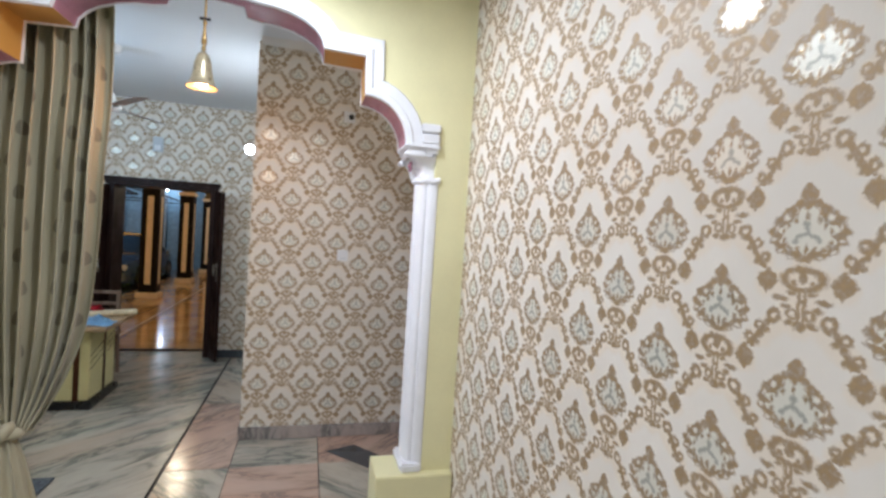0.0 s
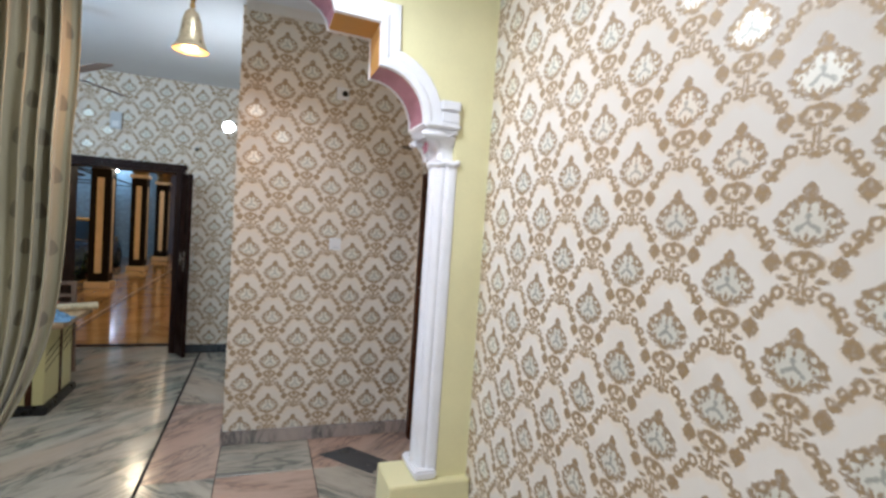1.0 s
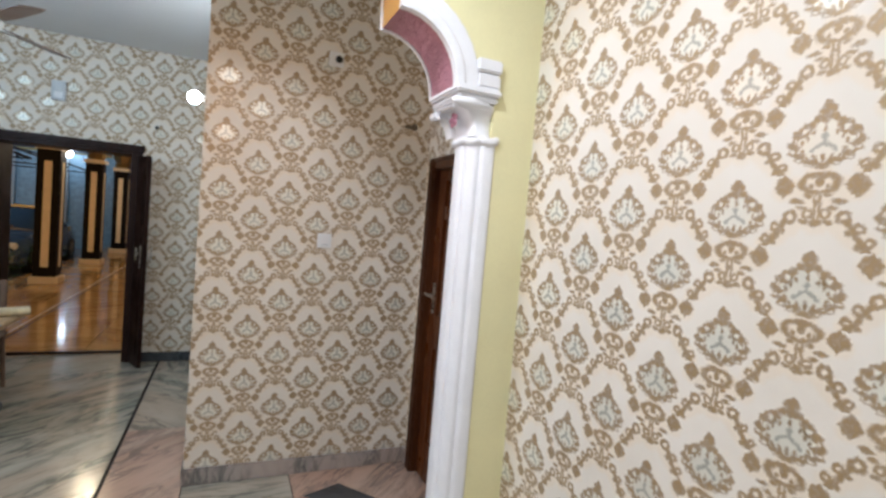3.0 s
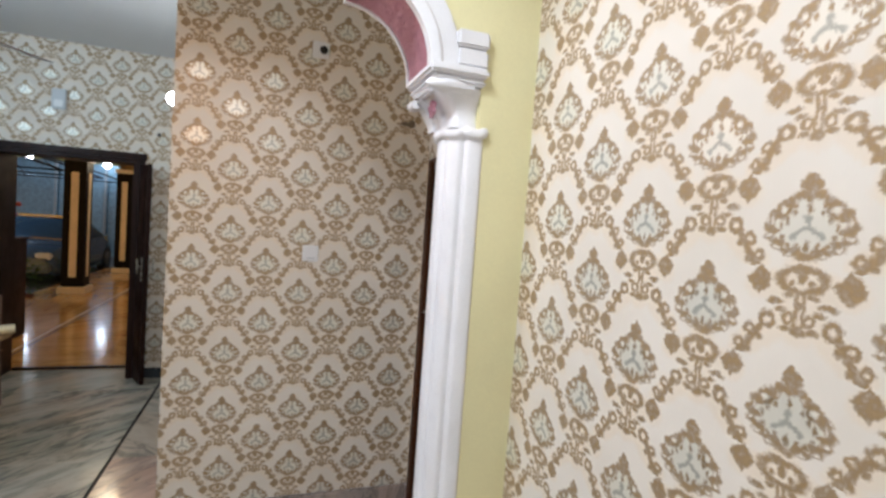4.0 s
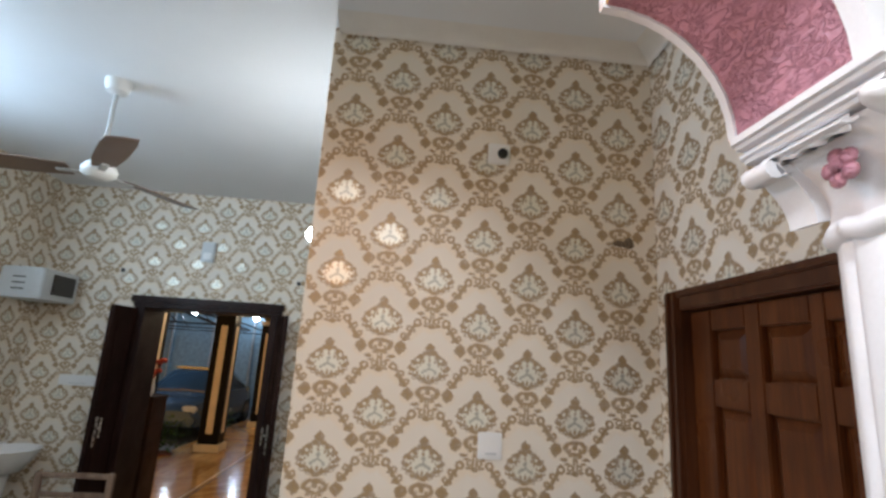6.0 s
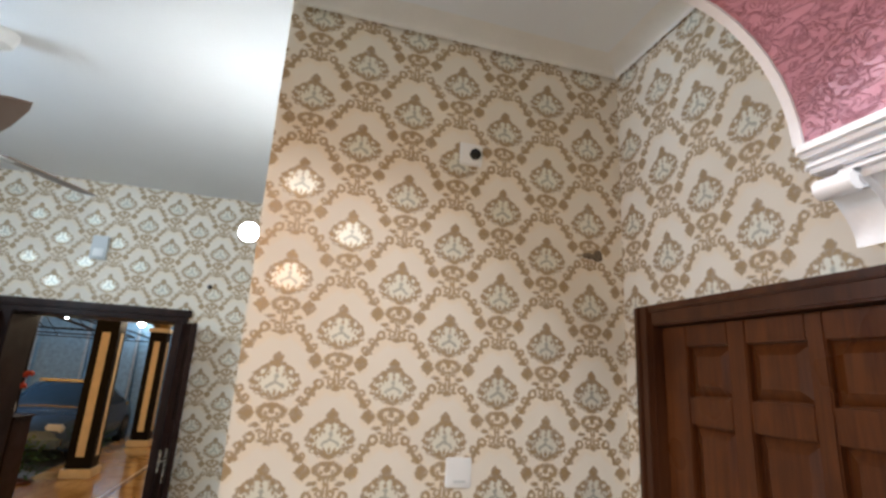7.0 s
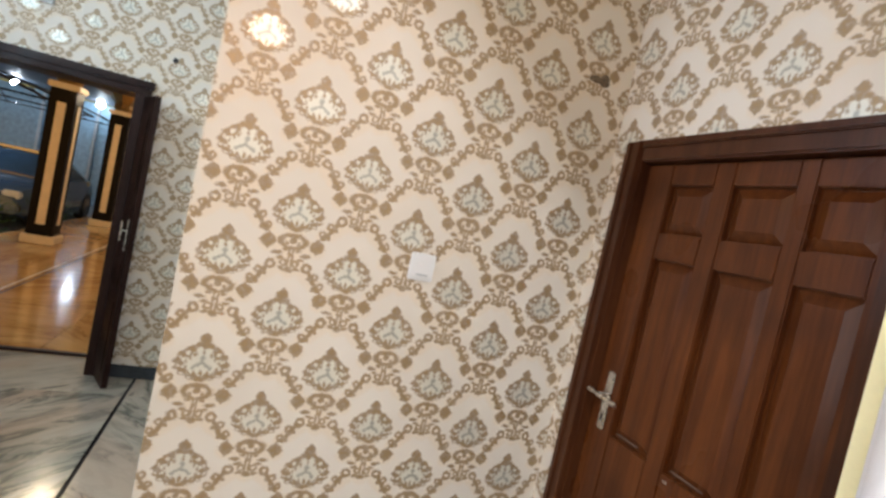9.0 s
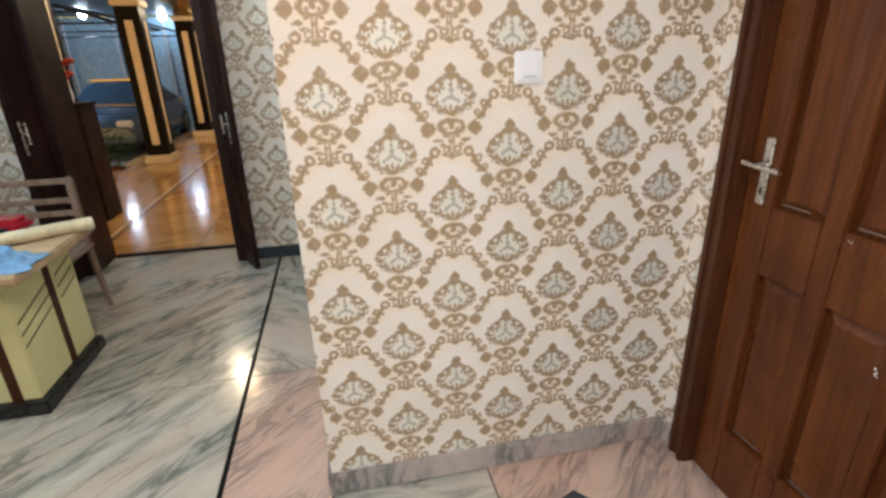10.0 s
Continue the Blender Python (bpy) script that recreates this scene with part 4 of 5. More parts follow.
def curtain():
    """Gathered curtain tied low down with a knot."""
    root = thing("curtain", (-1.5, 3.1, 0), "beige leaf-patterned curtain gathered and knotted near the floor", "curtain")
    bm = bmesh.new()
    nu, nz = 300, 64
    uv = bm.loops.layers.uv.new("cloth")
    grid = []
    for j in range(nz + 1):
        z = 2.98 - (2.98 - 0.50) * j / nz
        t = j / nz
        pull = max(0.0, (t - 0.40) / 0.60) ** 3.2
        xr = -1.05 - 0.29 * pull + 0.012 * math.sin(t * 9)
        xl = -2.05 + 0.50 * pull
        row = []
        for i in range(nu + 1):
            s = i / nu
            x = xr + (xl - xr) * s
            ph = s * 2 * math.pi * 15 + 1.3 * math.sin(s * 11) + 0.5 * math.sin(t * 3 + s * 5)
            amp = (0.060 + 0.020 * math.sin(s * 23)) * (1 - 0.55 * pull)
            y = 3.105 + amp * (0.75 * math.sin(ph) + 0.35 * abs(math.sin(ph * 0.5 + 0.4))) + 0.008 * math.sin(2.3 * ph + t * 4) + 0.02 * noise.noise((s * 6, t * 5, 0.3))
            row.append(bm.verts.new((x + 0.010 * math.cos(ph), y, z)))
        grid.append(row)
    for a, b in zip(grid, grid[1:]):
        for i in range(nu):
            f = bm.faces.new((a[i], a[i + 1], b[i + 1], b[i]))
            for loop, q in zip(f.loops, (i, i + 1, i + 1, i)):
                loop[uv].uv = (2.6 * q / nu, loop.vert.co.z)
    ob = part("drape", bm, CLOTH, root, smooth=180)
    so = ob.modifiers.new("thickness", "SOLIDIFY")
    so.thickness = 0.004
    bm = bmesh.new()
    for k in range(7):
        a = k * 0.9
        bmesh.ops.create_icosphere(bm, subdivisions=3, radius=0.06, matrix=Matrix.Translation((-1.46 + 0.05 * math.cos(a), 3.09 + 0.035 * math.sin(a), 0.50 + 0.03 * math.sin(a * 1.7))) @ Matrix.Rotation(a, 4, "Y") @ Matrix.Diagonal((1.2, 0.7, 0.6, 1)))
    part("knot", bm, CLOTH, root, smooth=180)
    bm = bmesh.new()
    rows = []
    for j in range(13):
        t = j / 12
        z = 0.48 - 0.47 * t
        w = 0.05 + 0.13 * t ** 0.8
        rows.append([bm.verts.new((-1.46 + (w + 0.02 * math.sin(q * 1.57)) * math.cos(2 * math.pi * q / 56), 3.1 + (w * 0.55 + 0.016 * math.sin(q * 0.9)) * math.sin(2 * math.pi * q / 56), z + 0.012 * math.sin(q * 2.1) * t)) for q in range(56)])
    for a, b in zip(rows, rows[1:]):
        for q in range(56):
            bm.faces.new((a[q], a[(q + 1) % 56], b[(q + 1) % 56], b[q]))
    bm.faces.new(rows[0])
    bm.faces.new(rows[-1])
    part("tail", bm, CLOTH, root, smooth=180)
    return root


curtain()

# ---- ceiling fan ----


def ceiling_fan():
    x, y = -1.585, 4.74
    root = thing("ceiling_fan", (x, y, H), "brown three-bladed ceiling fan with white motor", "fan")
    part("canopy", turned([(0.012, H - 0.075), (0.05, H - 0.06), (0.062, H - 0.02), (0.064, H)], x, y, 28), PLASTIC, root, smooth=50)
    part("downrod", rod(bmesh.new(), (x, y, 2.65), (x, y, H - 0.03), 0.012), GREY_METAL, root, smooth=50)
    motor = part("motor", turned([(0.02, 2.555), (0.05, 2.56), (0.078, 2.582), (0.083, 2.605), (0.066, 2.635), (0.035, 2.655), (0.03, 2.70), (0.014, 2.72)], x, y, 36), PLASTIC, root, smooth=50)
    for k in range(3):
        a = radians(-53 + 120 * k)
        turn = Matrix.Translation((x, y, 2.595)) @ Matrix.Rotation(a, 4, "Z")
        bm = bmesh.new()
        pts = [(0.13, 0.050), (0.30, 0.068), (0.52, 0.070), (0.60, 0.060), (0.61, 0.0)]
        top = [(px, py) for px, py in pts] + [(px, -py) for px, py in pts[::-1]]
        lo = [bm.verts.new((px, py, py * 0.2 - 0.003)) for px, py in top]
        hi = [bm.verts.new((px, py, py * 0.2 + 0.003)) for px, py in top]
        bm.faces.new(lo[::-1])
        bm.faces.new(hi)
        for i in range(len(top)):
            j = (i + 1) % len(top)
            bm.faces.new((lo[i], lo[j], hi[j], hi[i]))
        bmesh.ops.remove_doubles(bm, verts=bm.verts, dist=0.0005)
        bmesh.ops.recalc_face_normals(bm, faces=bm.faces)
        bm.transform(turn)
        blade = part("blade", bm, BROWN, root, "brown painted blade")
        bm = block(0.06, 0.19, -0.018, 0.018, -0.012, -0.004, bev=0.003)
        bm.transform(turn)
        part("bracket", bm, GREY_METAL, blade)
    return root


ceiling_fan()

# ---- cabinet with its clutter, chair ----


def cabinet():
    x1, x0, y0, y1, top = -1.71, -2.75, 4.90, 5.48, 0.70
    root = thing("cabinet", ((x0 + x1) / 2, (y0 + y1) / 2, 0), "cream laminate counter cabinet with dark trim and black plinth", "cabinet")
    part("body", block(x0, x1, y0, y1, 0.07, top, bev=0.006), CREAM, root)
    part("plinth", block(x0 - 0.03, x1 + 0.035, y0 - 0.035, y1 + 0.02, 0.0, 0.07, bev=0.008), BLACK, root, "black plinth")
    bm = block(x0 - 0.03, x1 + 0.16, y0 - 0.15, y1 - 0.02, top, top + 0.045, bev=0.008)
    part("top", bm, TABLE_WOOD, root, "pale wooden top", smooth=40)
    # dark upright bands and slanting grooves
    part("band", block(x1 - 0.002, x1 + 0.004, y0 + 0.30, y0 + 0.35, 0.07, top), FRAME_WOOD, root)
    part("band", block(x1 - 0.12, x1 - 0.075, y0 - 0.004, y0 + 0.002, 0.07, top), FRAME_WOOD, root)
    for k in range(3):
        bm = block(-0.0025, 0.0025, -0.16, 0.16, -0.003, 0.003)
        bm.transform(Matrix.Translation((x1, y0 + 0.17, 0.50 - 0.06 * k)) @ Matrix.Rotation(radians(16), 4, "X"))
        part("groove", bm, FRAME_WOOD, root)
        bm = block(-0.0025, 0.0025, -0.09, 0.09, -0.003, 0.003)
        bm.transform(Matrix.Translation((x1, y0 + 0.47, 0.56 - 0.06 * k)) @ Matrix.Rotation(radians(16), 4, "X"))
        part("groove", bm, FRAME_WOOD, root)
    return root


cabinet()
TOP = 0.745


def paper_roll():
    bm = rod(bmesh.new(), (-2.15, 4.98, TOP + 0.032), (-1.50, 5.36, TOP + 0.032), 0.032, 20)
    root = thing("wallpaper_roll", (-1.8, 5.2, TOP), "cream wallpaper roll lying on the cabinet top", "wallpaper roll")
    part("paper", bm, PAPER_ROLL, root, smooth=50)
    d = Vector((0.65, 0.38, 0)).normalized()
    e = Vector((-1.50, 5.36, TOP + 0.032))
    part("core", rod(bmesh.new(), e - d * 0.002, e + d * 0.002, 0.018, 16), CANE, root)
    return root


paper_roll()


def crumpled(cx, cy, sx, sy, h, z0):
    bm = bmesh.new()
    bmesh.ops.create_grid(bm, x_segments=46, y_segments=40, size=1.0)
    for v in bm.verts:
        u, w = v.co.x, v.co.y
        r = min(1.0, math.hypot(u, w) / 1.05)
        rough = abs(noise.noise((u * 2.3, w * 2.3, 4.2))) + 0.5 * abs(noise.noise((u * 5, w * 5, 1.1)))
        v.co = (cx + u * sx * (1 + 0.2 * noise.noise((w * 2, 3, 1))), cy + w * sy * (1 + 0.25 * noise.noise((u * 2, 1, 7))), z0 + 0.004 + h * (1 - r ** 2) * (0.25 + rough))
    return bm


root = solo("cloth", crumpled(-1.70, 4.90, 0.16, 0.11, 0.09, TOP), BLUE_CLOTH, "crumpled light blue cloth on the cabinet top", "cloth", smooth=180)
so = root.modifiers.new("thickness", "SOLIDIFY")
so.thickness = 0.003


def red_case():
    root = thing("heat_gun_case", (-1.98, 5.36, TOP), "dark red plastic tool with a white lid lying on the cabinet", "tool")
    bm = block(-2.22, -1.80, 5.30, 5.46, TOP + 0.005, TOP + 0.085, bev=0.03, seg=4)
    part("body", bm, RED, root, smooth=60)
    part("lid", block(-2.16, -1.93, 5.32, 5.44, TOP + 0.082, TOP + 0.115, bev=0.012, seg=3), PLASTIC, root, "white lid", smooth=60)
    for x in (-2.14, -1.87):
        bm = turned([(0.026, 0), (0.028, 0.01), (0.026, 0.02)], 0, 0, 18)
        bm.transform(Matrix.Translation((x, 5.30, TOP + 0.03)) @ Matrix.Rotation(radians(90), 4, "X"))
        part("knob", bm, BLACK, root, smooth=50)
    return root


red_case()


def chair():
    """Cane chair pushed against the far side of the cabinet."""
    root = thing("chair", (-2.09, 5.81, 0), "grey-brown wooden chair with a slatted back behind the cabinet", "chair")
    x0, x1, y0, y1 = -2.32, -1.86, 5.62, 6.00
    for x in (x0, x1):
        part("leg", rod(bmesh.new(), (x, y0, 0.0), (x - 0.02, y0 + 0.02, 0.44), 0.018, 10, 0.022), CANE, root, smooth=50)
        part("leg", rod(bmesh.new(), (x, y1 + 0.06, 0.0), (x, y1, 0.44), 0.018, 10, 0.022), CANE, root, smooth=50)
        part("back_post", block(x - 0.02, x + 0.02, y1 - 0.02, y1 + 0.02, 0.42, 0.90, bev=0.006), CANE, root)
    part("seat", block(x0 - 0.03, x1 + 0.03, y0 - 0.03, y1 + 0.03, 0.44, 0.475, bev=0.01), CANE, root)
    for z in (0.66, 0.74, 0.86):
        part("back_rail", block(x0 + 0.02, x1 - 0.02, y1 - 0.012, y1 + 0.012, z, z + 0.035, bev=0.005), CANE, root)
    return root


chair()

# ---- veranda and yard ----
# the ceiling's base colour carries the warm glow of the lamps
structure("veranda_ceiling", block(-3.75, -0.4, YF + 0.34, 20.5, 2.82, 2.95), plain("veranda_ceiling_warm_tint", (0.52, 0.36, 0.18), 0.45, var=0.15), "veranda ceiling with warm lamplight in its colour", "ceiling")
structure("veranda_wall", block(-0.95, -0.75, YF + 0.34, 20.5, 0, 2.82), plain("veranda_wall_paint", (0.30, 0.27, 0.30), 0.6), "veranda house wall", "wall")
structure("veranda_end_wall", block(-3.75, -0.75, 20.5, 20.7, 0, 2.95), plain("veranda_end_paint", (0.12, 0.13, 0.18), 0.6), "grey-blue end wall of the veranda", "wall")
structure("ground", block(-60, 40, YF + 0.34, 90, -0.30, -0.22), plain("yard_concrete", (0.16, 0.16, 0.17), 0.7, var=0.25, scale=2), "grey yard paving", "ground")


def column():
    """Square black column with cream inset strips, cream base and capital."""
    x, y = -3.16, 11.82
    root = thing("veranda_column", (x, y, 0), "black square column with cream inset panels and gilded capital", "column", "veranda columns")
    part("base", block(x - 0.215, x + 0.215, y - 0.215, y + 0.215, 0.0, 0.13, bev=0.012), CREAM_PANEL, root)
    part("shaft", block(x - 0.17, x + 0.17, y - 0.17, y + 0.17, 0.13, 2.36, bev=0.006), BLACK_STONE, root)
    for dx, dy in ((0, -1), (1, 0), (-1, 0), (0, 1)):
        w, t = 0.058, 0.173
        b = (x - w, x + w, y + dy * t - 0.006, y + dy * t + 0.006) if dy else (x + dx * t - 0.006, x + dx * t + 0.006, y - w, y + w)
        part("inset_panel", block(*b, 0.30, 2.16, bev=0.004), CREAM_PANEL, root, "cream inset panel")
    part("capital", block(x - 0.205, x + 0.205, y - 0.205, y + 0.205, 2.36, 2.45, bev=0.015), CREAM_PANEL, root)
    part("crown", turned([(0.14, 2.45), (0.20, 2.52), (0.17, 2.6), (0.24, 2.7), (0.30, 2.82)], x, y, 8), BRASS, root, "gilded crown", smooth=30)
    return root


first = column()
for y in (8.85, 14.95, 18.0):
    copy_thing(first, Matrix.Translation((-3.16, y, 0)))


def ceiling_lamp(y):
    root = thing("veranda_lamp", (-1.9, y, 2.82), "gold rimmed veranda ceiling lamp giving warm light", "lamp", "veranda lamps")
    part("rim", turned([(0.15, 2.78), (0.16, 2.80), (0.15, 2.82)], -1.9, y, 24), BRASS, root, smooth=50)
    part("diffuser", turned([(0.02, 2.735), (0.09, 2.745), (0.13, 2.775), (0.135, 2.782)], -1.9, y, 24), WARM_GLOW, root, "glowing diffuser", smooth=60)
    return root


for ly in (9.2, 12.6, 16.0):
    ceiling_lamp(ly)


def car():
    """Parked saloon car under the carport."""
    ox, oy, oz = -5.0, 15.9, -0.22
    root = thing("car", (ox, oy, oz), "parked blue-grey saloon car facing the veranda", "car")
    paint = plain("car_paint", (0.10, 0.16, 0.26), 0.18, 0.3, var=0.05, coat=1.0)
    glass = plain("car_glass", (0.04, 0.07, 0.11), 0.05, 0.0, var=0.05, bumpy=0)

    def hull(stations, mat, name, label=""):
        bm = bmesh.new()
        rows = []
        for yy, hw, z0, z1, k in stations:
            rows.append([bm.verts.new((ox + px, oy + yy, oz + pz)) for px, pz in ((-hw, z0), (-hw * 1.02, (z0 + z1) / 2), (-hw * k, z1 - 0.03), (-hw * k * 0.8, z1), (0, z1 + 0.02), (hw * k * 0.8, z1), (hw * k, z1 - 0.03), (hw * 1.02, (z0 + z1) / 2), (hw, z0))])
        for a, b in zip(rows, rows[1:]):
            for i in range(9):
                j = (i + 1) % 9
                bm.faces.new((a[i], a[j], b[j], b[i]))
        bm.faces.new(rows[0])
        bm.faces.new(rows[-1])
        bmesh.ops.recalc_face_normals(bm, faces=bm.faces)
        return part(name, bm, mat, root, label, smooth=40)

    hull([(-2.1, 0.72, 0.32, 0.60, 0.92), (-1.9, 0.82, 0.22, 0.78, 0.92), (-1.0, 0.86, 0.20, 0.93, 0.94), (0.6, 0.87, 0.20, 0.96, 0.95), (1.7, 0.85, 0.22, 0.98, 0.93), (2.1, 0.78, 0.30, 0.90, 0.92)], paint, "body")
    hull([(-0.95, 0.74, 0.92, 0.96, 0.95), (-0.25, 0.70, 0.92, 1.40, 0.82), (0.7, 0.70, 0.92, 1.44, 0.82), (1.5, 0.72, 0.92, 1.02, 0.9)], glass, "cabin", "dark glazed cabin")
    part("roof", block(ox - 0.56, ox + 0.56, oy - 0.2, oy + 0.75, oz + 1.42, oz + 1.475, bev=0.02), paint, root, smooth=50)
    part("bumper", block(ox - 0.80, ox + 0.80, oy - 2.17, oy - 2.02, oz + 0.30, oz + 0.50, bev=0.04), paint, root, smooth=50)
    for sx in (-1, 1):
        part("headlight", block(ox + sx * 0.62 - 0.15, ox + sx * 0.62 + 0.15, oy - 2.08, oy - 1.95, oz + 0.58, oz + 0.72, bev=0.03), PLASTIC, root, "clear headlight", smooth=50)
        for yy in (-1.35, 1.35):
            bm = turned([(0.20, -0.09), (0.31, -0.09), (0.32, 0.0), (0.31, 0.09), (0.20, 0.09)], 0, 0, 28)
            bm.transform(Matrix.Translation((ox + sx * 0.80, oy + yy, oz + 0.32)) @ Matrix.Rotation(radians(90), 4, "Y"))
            w = part("wheel", bm, BLACK, root, "black tyre", smooth=50)
            bm = turned([(0.05, -0.1), (0.19, -0.095), (0.2, 0.095), (0.05, 0.1)], 0, 0, 20)
            bm.transform(Matrix.Translation((ox + sx * 0.80, oy + yy, oz + 0.32)) @ Matrix.Rotation(radians(90), 4, "Y"))
            part("rim", bm, STEEL, w, smooth=50)
    return root


car()


def carport():
    root = thing("carport", (-7.0, 18.0, -0.22), "bluish carport sheeting on arched dark metal ribs", "carport")
    sheet = plain("pale_blue_sheet", (0.18, 0.30, 0.40), 0.5, var=0.3)
    part("back_sheet", block(-14.0, -3.9, 21.0, 21.05, -0.22, 2.9), sheet, root)
    part("roof_sheet", block(-14.0, -3.95, 9.5, 21.0, 2.95, 3.0), plain("dark_roof_sheet", (0.08, 0.10, 0.14), 0.5), root)
    metal = BLACK
    for y in (11.0, 13.5, 16.0, 18.5):
        pts = [(-3.95 - 6.0 * k / 14, y, 2.25 + 0.62 * math.sin(math.pi * k / 14)) for k in range(15)]
        part("rib", tube(pts, 0.025, 8), metal, root, "dark arched rib", smooth=50)
        part("tie_bar", rod(bmesh.new(), (-3.95, y, 2.25), (-9.95, y, 2.25), 0.018, 8), metal, root)
        for k in (3, 7, 11):
            part("web_bar", rod(bmesh.new(), pts[k], (pts[k][0] + 0.45, y, 2.25), 0.012, 6), metal, root)
    for x in (-5.2, -6.6, -8.0, -9.4):
        part("post", rod(bmesh.new(), (x, 20.9, -0.22), (x, 20.9, 2.9), 0.05, 10), plain("grey_post", (0.3, 0.34, 0.38), 0.5), root, smooth=50)
    return root


carport()
COOL = glowing("cool_lamp_glow", (0.80, 0.92, 1.0), 38.0)
for x, y, z in ((-6.6, 15.6, 2.855), (-6.75, 19.3, 2.855), (-5.05, 20.4, 2.855)):
    bm = bmesh.new()
    bmesh.ops.create_uvsphere(bm, u_segments=18, v_segments=12, radius=0.10, matrix=Matrix.Translation((x, y, z)))
    solo("carport_lamp", bm, COOL, "cool white globe lamp hanging under the carport", "lamp", smooth=60, group="carport lamps").visible_shadow = False


def potted_plant(x, y, z0, size, label):
    root = thing("potted_plant", (x, y, z0), label, "plant", "veranda plants")
    pot = turned([(0.10, z0), (0.15, z0 + 0.22), (0.165, z0 + 0.23), (0.165, z0 + 0.26), (0.14, z0 + 0.26), (0.12, z0 + 0.22)], x, y, 22)
    part("pot", pot, plain("terracotta", (0.20, 0.07, 0.04), 0.7, var=0.2), root, "terracotta pot", smooth=50)
    verts, faces = [], []
    rng = random.Random(int(abs(x * 100)))
    for k in range(420):
        a, h = rng.uniform(0, 6.283), rng.uniform(0.05, 1.0)
        r = size * rng.uniform(0.1, 1.0) * (0.55 + 0.5 * math.sin(h * 2.8))
        c = Vector((x + r * math.cos(a), y + r * math.sin(a), z0 + 0.25 + h * size * 1.3))
        d = Vector((math.cos(a), math.sin(a), rng.uniform(-0.6, 0.9))).normalized()
        s = d.cross(Vector((0, 0, 1))).normalized() * rng.uniform(0.012, 0.022)
        ln = d * rng.uniform(0.05, 0.11)
        i = len(verts)
        verts += [c, c + ln * 0.5 + s, c + ln, c + ln * 0.5 - s]
        faces.append((i, i + 1, i + 2, i + 3))
    me = bpy.data.meshes.new("foliage")
    me.from_pydata([tuple(v) for v in verts], [], faces)
    me.materials.append(plain("leaf_green", (0.05, 0.10, 0.025), 0.8, var=0.5, scale=20, spec=0.1))
    ob = new("foliage", me)
    ob.parent = root
    ob.matrix_parent_inverse = Matrix.Translation(root.location).inverted()
    return root


potted_plant(-3.75, 11.3, -0.22, 0.42, "bushy green plant in a terracotta pot by the column")
potted_plant(-3.8, 13.8, -0.22, 0.40, "green plant in a pot beside the veranda")


def flower_stand():
    x, y = -2.80, 8.40
    root = thing("flower_vase", (x, y, 0), "red flowers in a pale vase on a dark wooden stand", "vase")
    stand = part("stand", block(x - 0.24, x + 0.135, y - 0.17, y + 0.19, 0.0, 1.165, bev=0.006), DARK_WOOD, root)
    part("stand_top", block(x - 0.26, x + 0.155, y - 0.19, y + 0.21, 1.165, 1.19, bev=0.006), DARK_WOOD, root)
    for z0, z1 in ((0.08, 0.55), (0.62, 1.10)):
        part("panel", block(x - 0.20, x + 0.095, y - 0.178, y - 0.168, z0, z1, bev=0.004), DARK_WOOD, stand)
    part("vase", turned([(0.035, 1.19), (0.05, 1.24), (0.045, 1.31), (0.028, 1.36), (0.035, 1.38)], x, y, 20), CERAMIC, root, "pale vase", smooth=50)
    rng = random.Random(5)
    for k in range(9):
        bm = bmesh.new()
        c = Vector((x + rng.uniform(-0.09, 0.09), y + rng.uniform(-0.09, 0.09), 1.50 + rng.uniform(-0.06, 0.09)))
        for q in range(6):
            a = q * 1.047
            bmesh.ops.create_icosphere(bm, subdivisions=1, radius=0.024, matrix=Matrix.Translation(c + Vector((0.022 * math.cos(a), 0.022 * math.sin(a), 0.008 * (q % 2)))))
        rod(bm, (x, y, 1.35), c, 0.004, 6)
        part("flower", bm, plain("red_petals", (0.5, 0.05, 0.02), 0.6, var=0.3), root, "red flower", smooth=60)
    return root


flower_stand()

# ---- floors, slab by slab ----


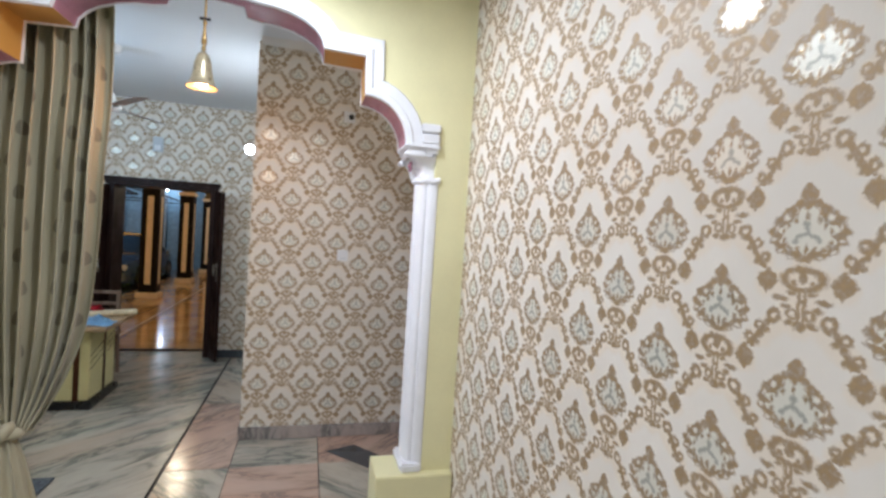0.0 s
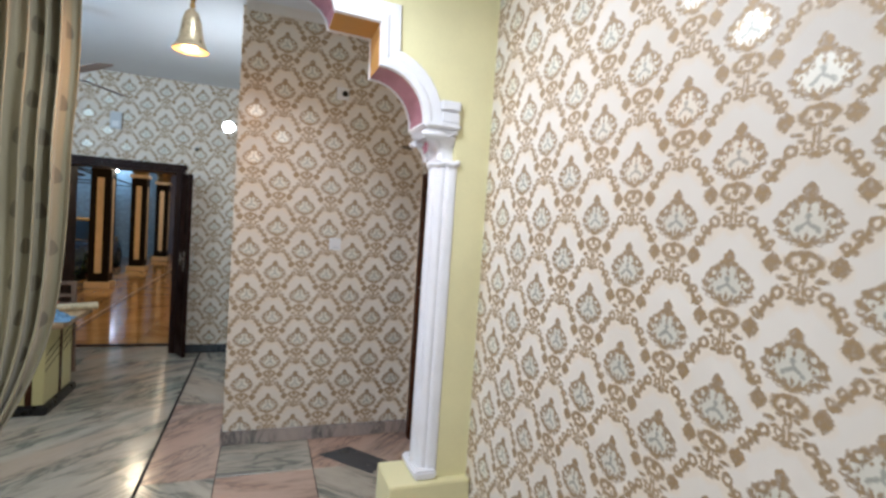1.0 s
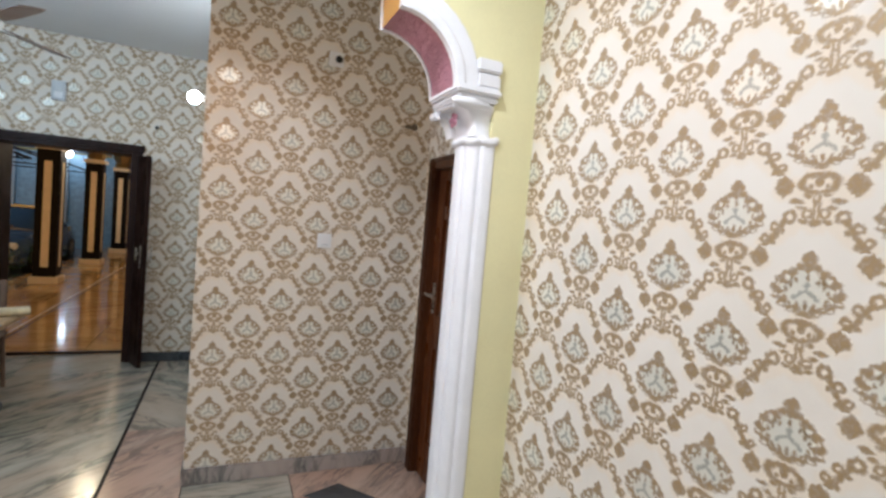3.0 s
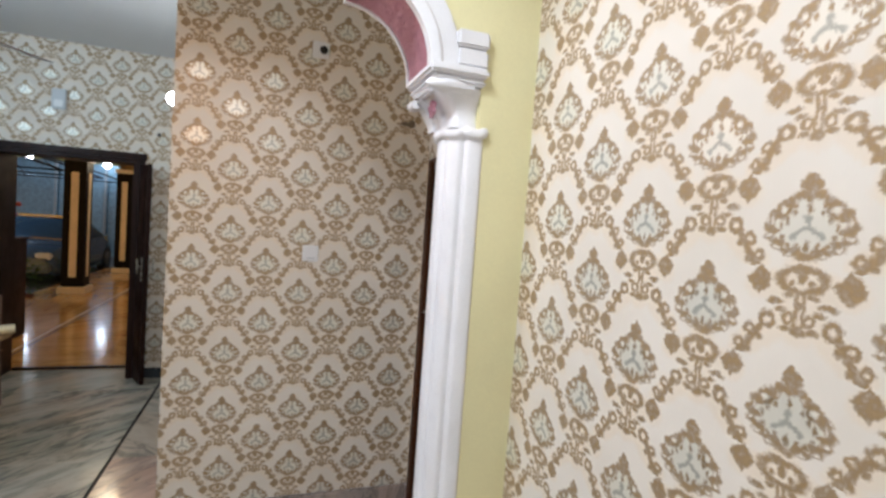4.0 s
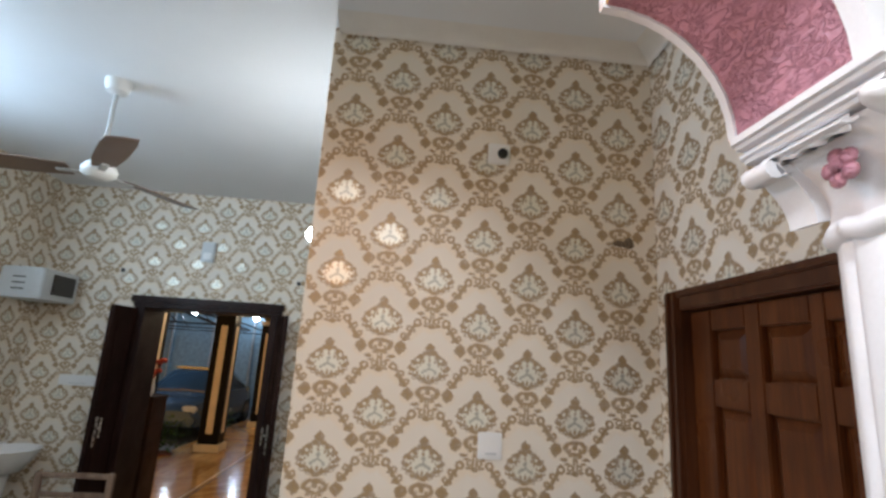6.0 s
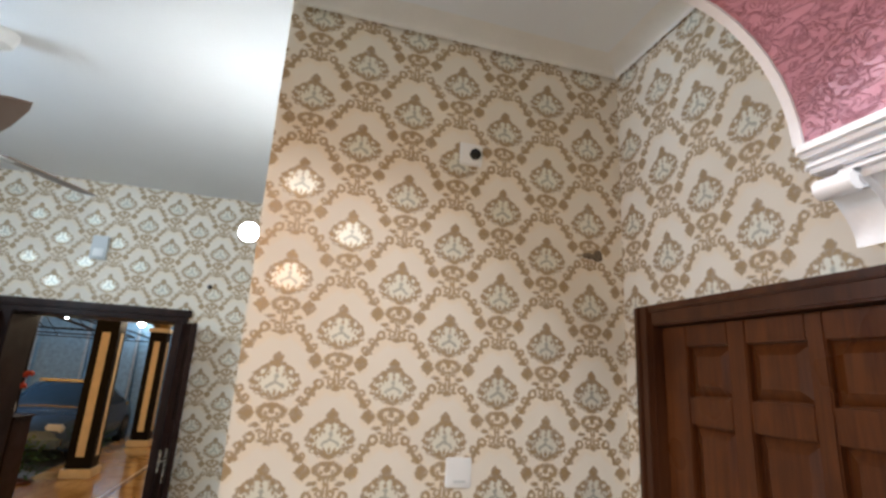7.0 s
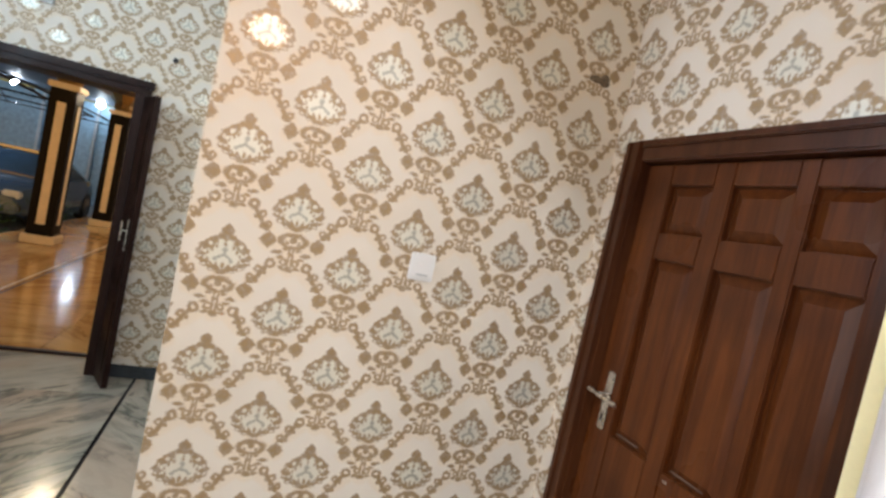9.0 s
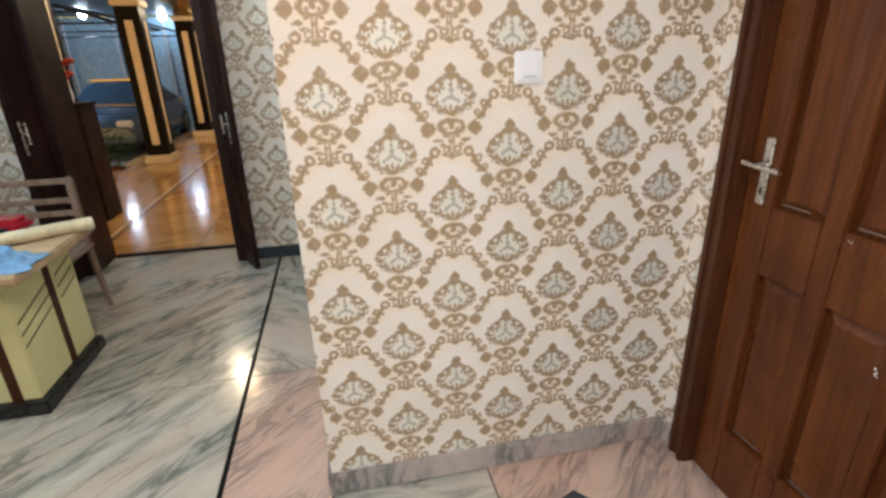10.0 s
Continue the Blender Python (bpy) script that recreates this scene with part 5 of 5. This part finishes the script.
def slab_floor(name, xs, ys, material, label, z=0.0, under=None, gap=0.0025):
    base = structure(name, block(xs[0], xs[-1], ys[0], ys[-1], z - 0.12, z - 0.006), under or BLACK_STONE, label, "floor")
    for i in range(len(xs) - 1):
        for j in range(len(ys) - 1):
            m = material(i, j) if callable(material) else material
            part("slab", block(xs[i] + gap, xs[i + 1] - gap, ys[j] + gap, ys[j + 1] - gap, z - 0.006, z, bev=0.0012, seg=1), m, base)
    return base


def hall_slab(i, j):
    return MARBLE_PINK if (i, j) in ((0, 5), (2, 5), (1, 4)) else MARBLE


slab_floor("floor", [XL, -1.90, -0.808], [-2.4, -1.2, 0.0, 1.2, 2.35, 3.25, 4.95, 6.36, YF + 0.34], MARBLE, "polished green-veined marble slab floor")
slab_floor("floor_east", [-0.792, -0.38, 0.22, XD + 0.2], [-2.4, -1.2, 0.0, 1.2, 2.35, 3.62, 4.95, 6.36, YF + 0.34], hall_slab, "polished marble slab floor beside the black strip")
structure("floor_strip", block(-0.808, -0.792, -2.4, YF - 0.015, -0.12, 0.0015), BLACK_STONE, "black granite inlay strip", "floor")
bm = bmesh.new()
quad = [(0.275, 3.81), (0.50, 3.90), (0.73, 3.62), (0.585, 3.47)]
lo = [bm.verts.new((x, y, -0.004)) for x, y in quad]
hi = [bm.verts.new((x, y, 0.0015)) for x, y in quad]
bm.faces.new(hi)
bm.faces.new(lo[::-1])
for i in range(4):
    bm.faces.new((lo[i], lo[(i + 1) % 4], hi[(i + 1) % 4], hi[i]))
bmesh.ops.recalc_face_normals(bm, faces=bm.faces)
structure("floor_inlay_stone", bm, MARBLE_DARK, "dark marble diamond let into the floor", "floor")
slab_floor("veranda_floor", [-3.75, -2.42, -1.55, -0.95], [YF + 0.34, 8.4, 10.0, 11.6, 13.2, 14.8, 16.4, 18.0, 20.5], MARBLE_WARM, "polished honey-coloured marble veranda floor")
for x in (-2.45, -2.39):
    solo("floor_inlay", block(x - 0.012, x + 0.012, YF + 0.75, 20.4, 0.0, 0.0015), CREAM_PANEL if x < -2.42 else FRAME_WOOD, "thin inlay line in the veranda floor", "floor inlay")
solo("floor_mat", block(-2.30, -1.40, 3.02, 3.60, 0.0, 0.014, bev=0.005), plain("grey_woven_mat", (0.11, 0.12, 0.13), 0.95, var=0.7, scale=90, grain=300, bumpy=0.6, spec=0.1), "grey woven mat lying on the floor by the curtain", "mat")
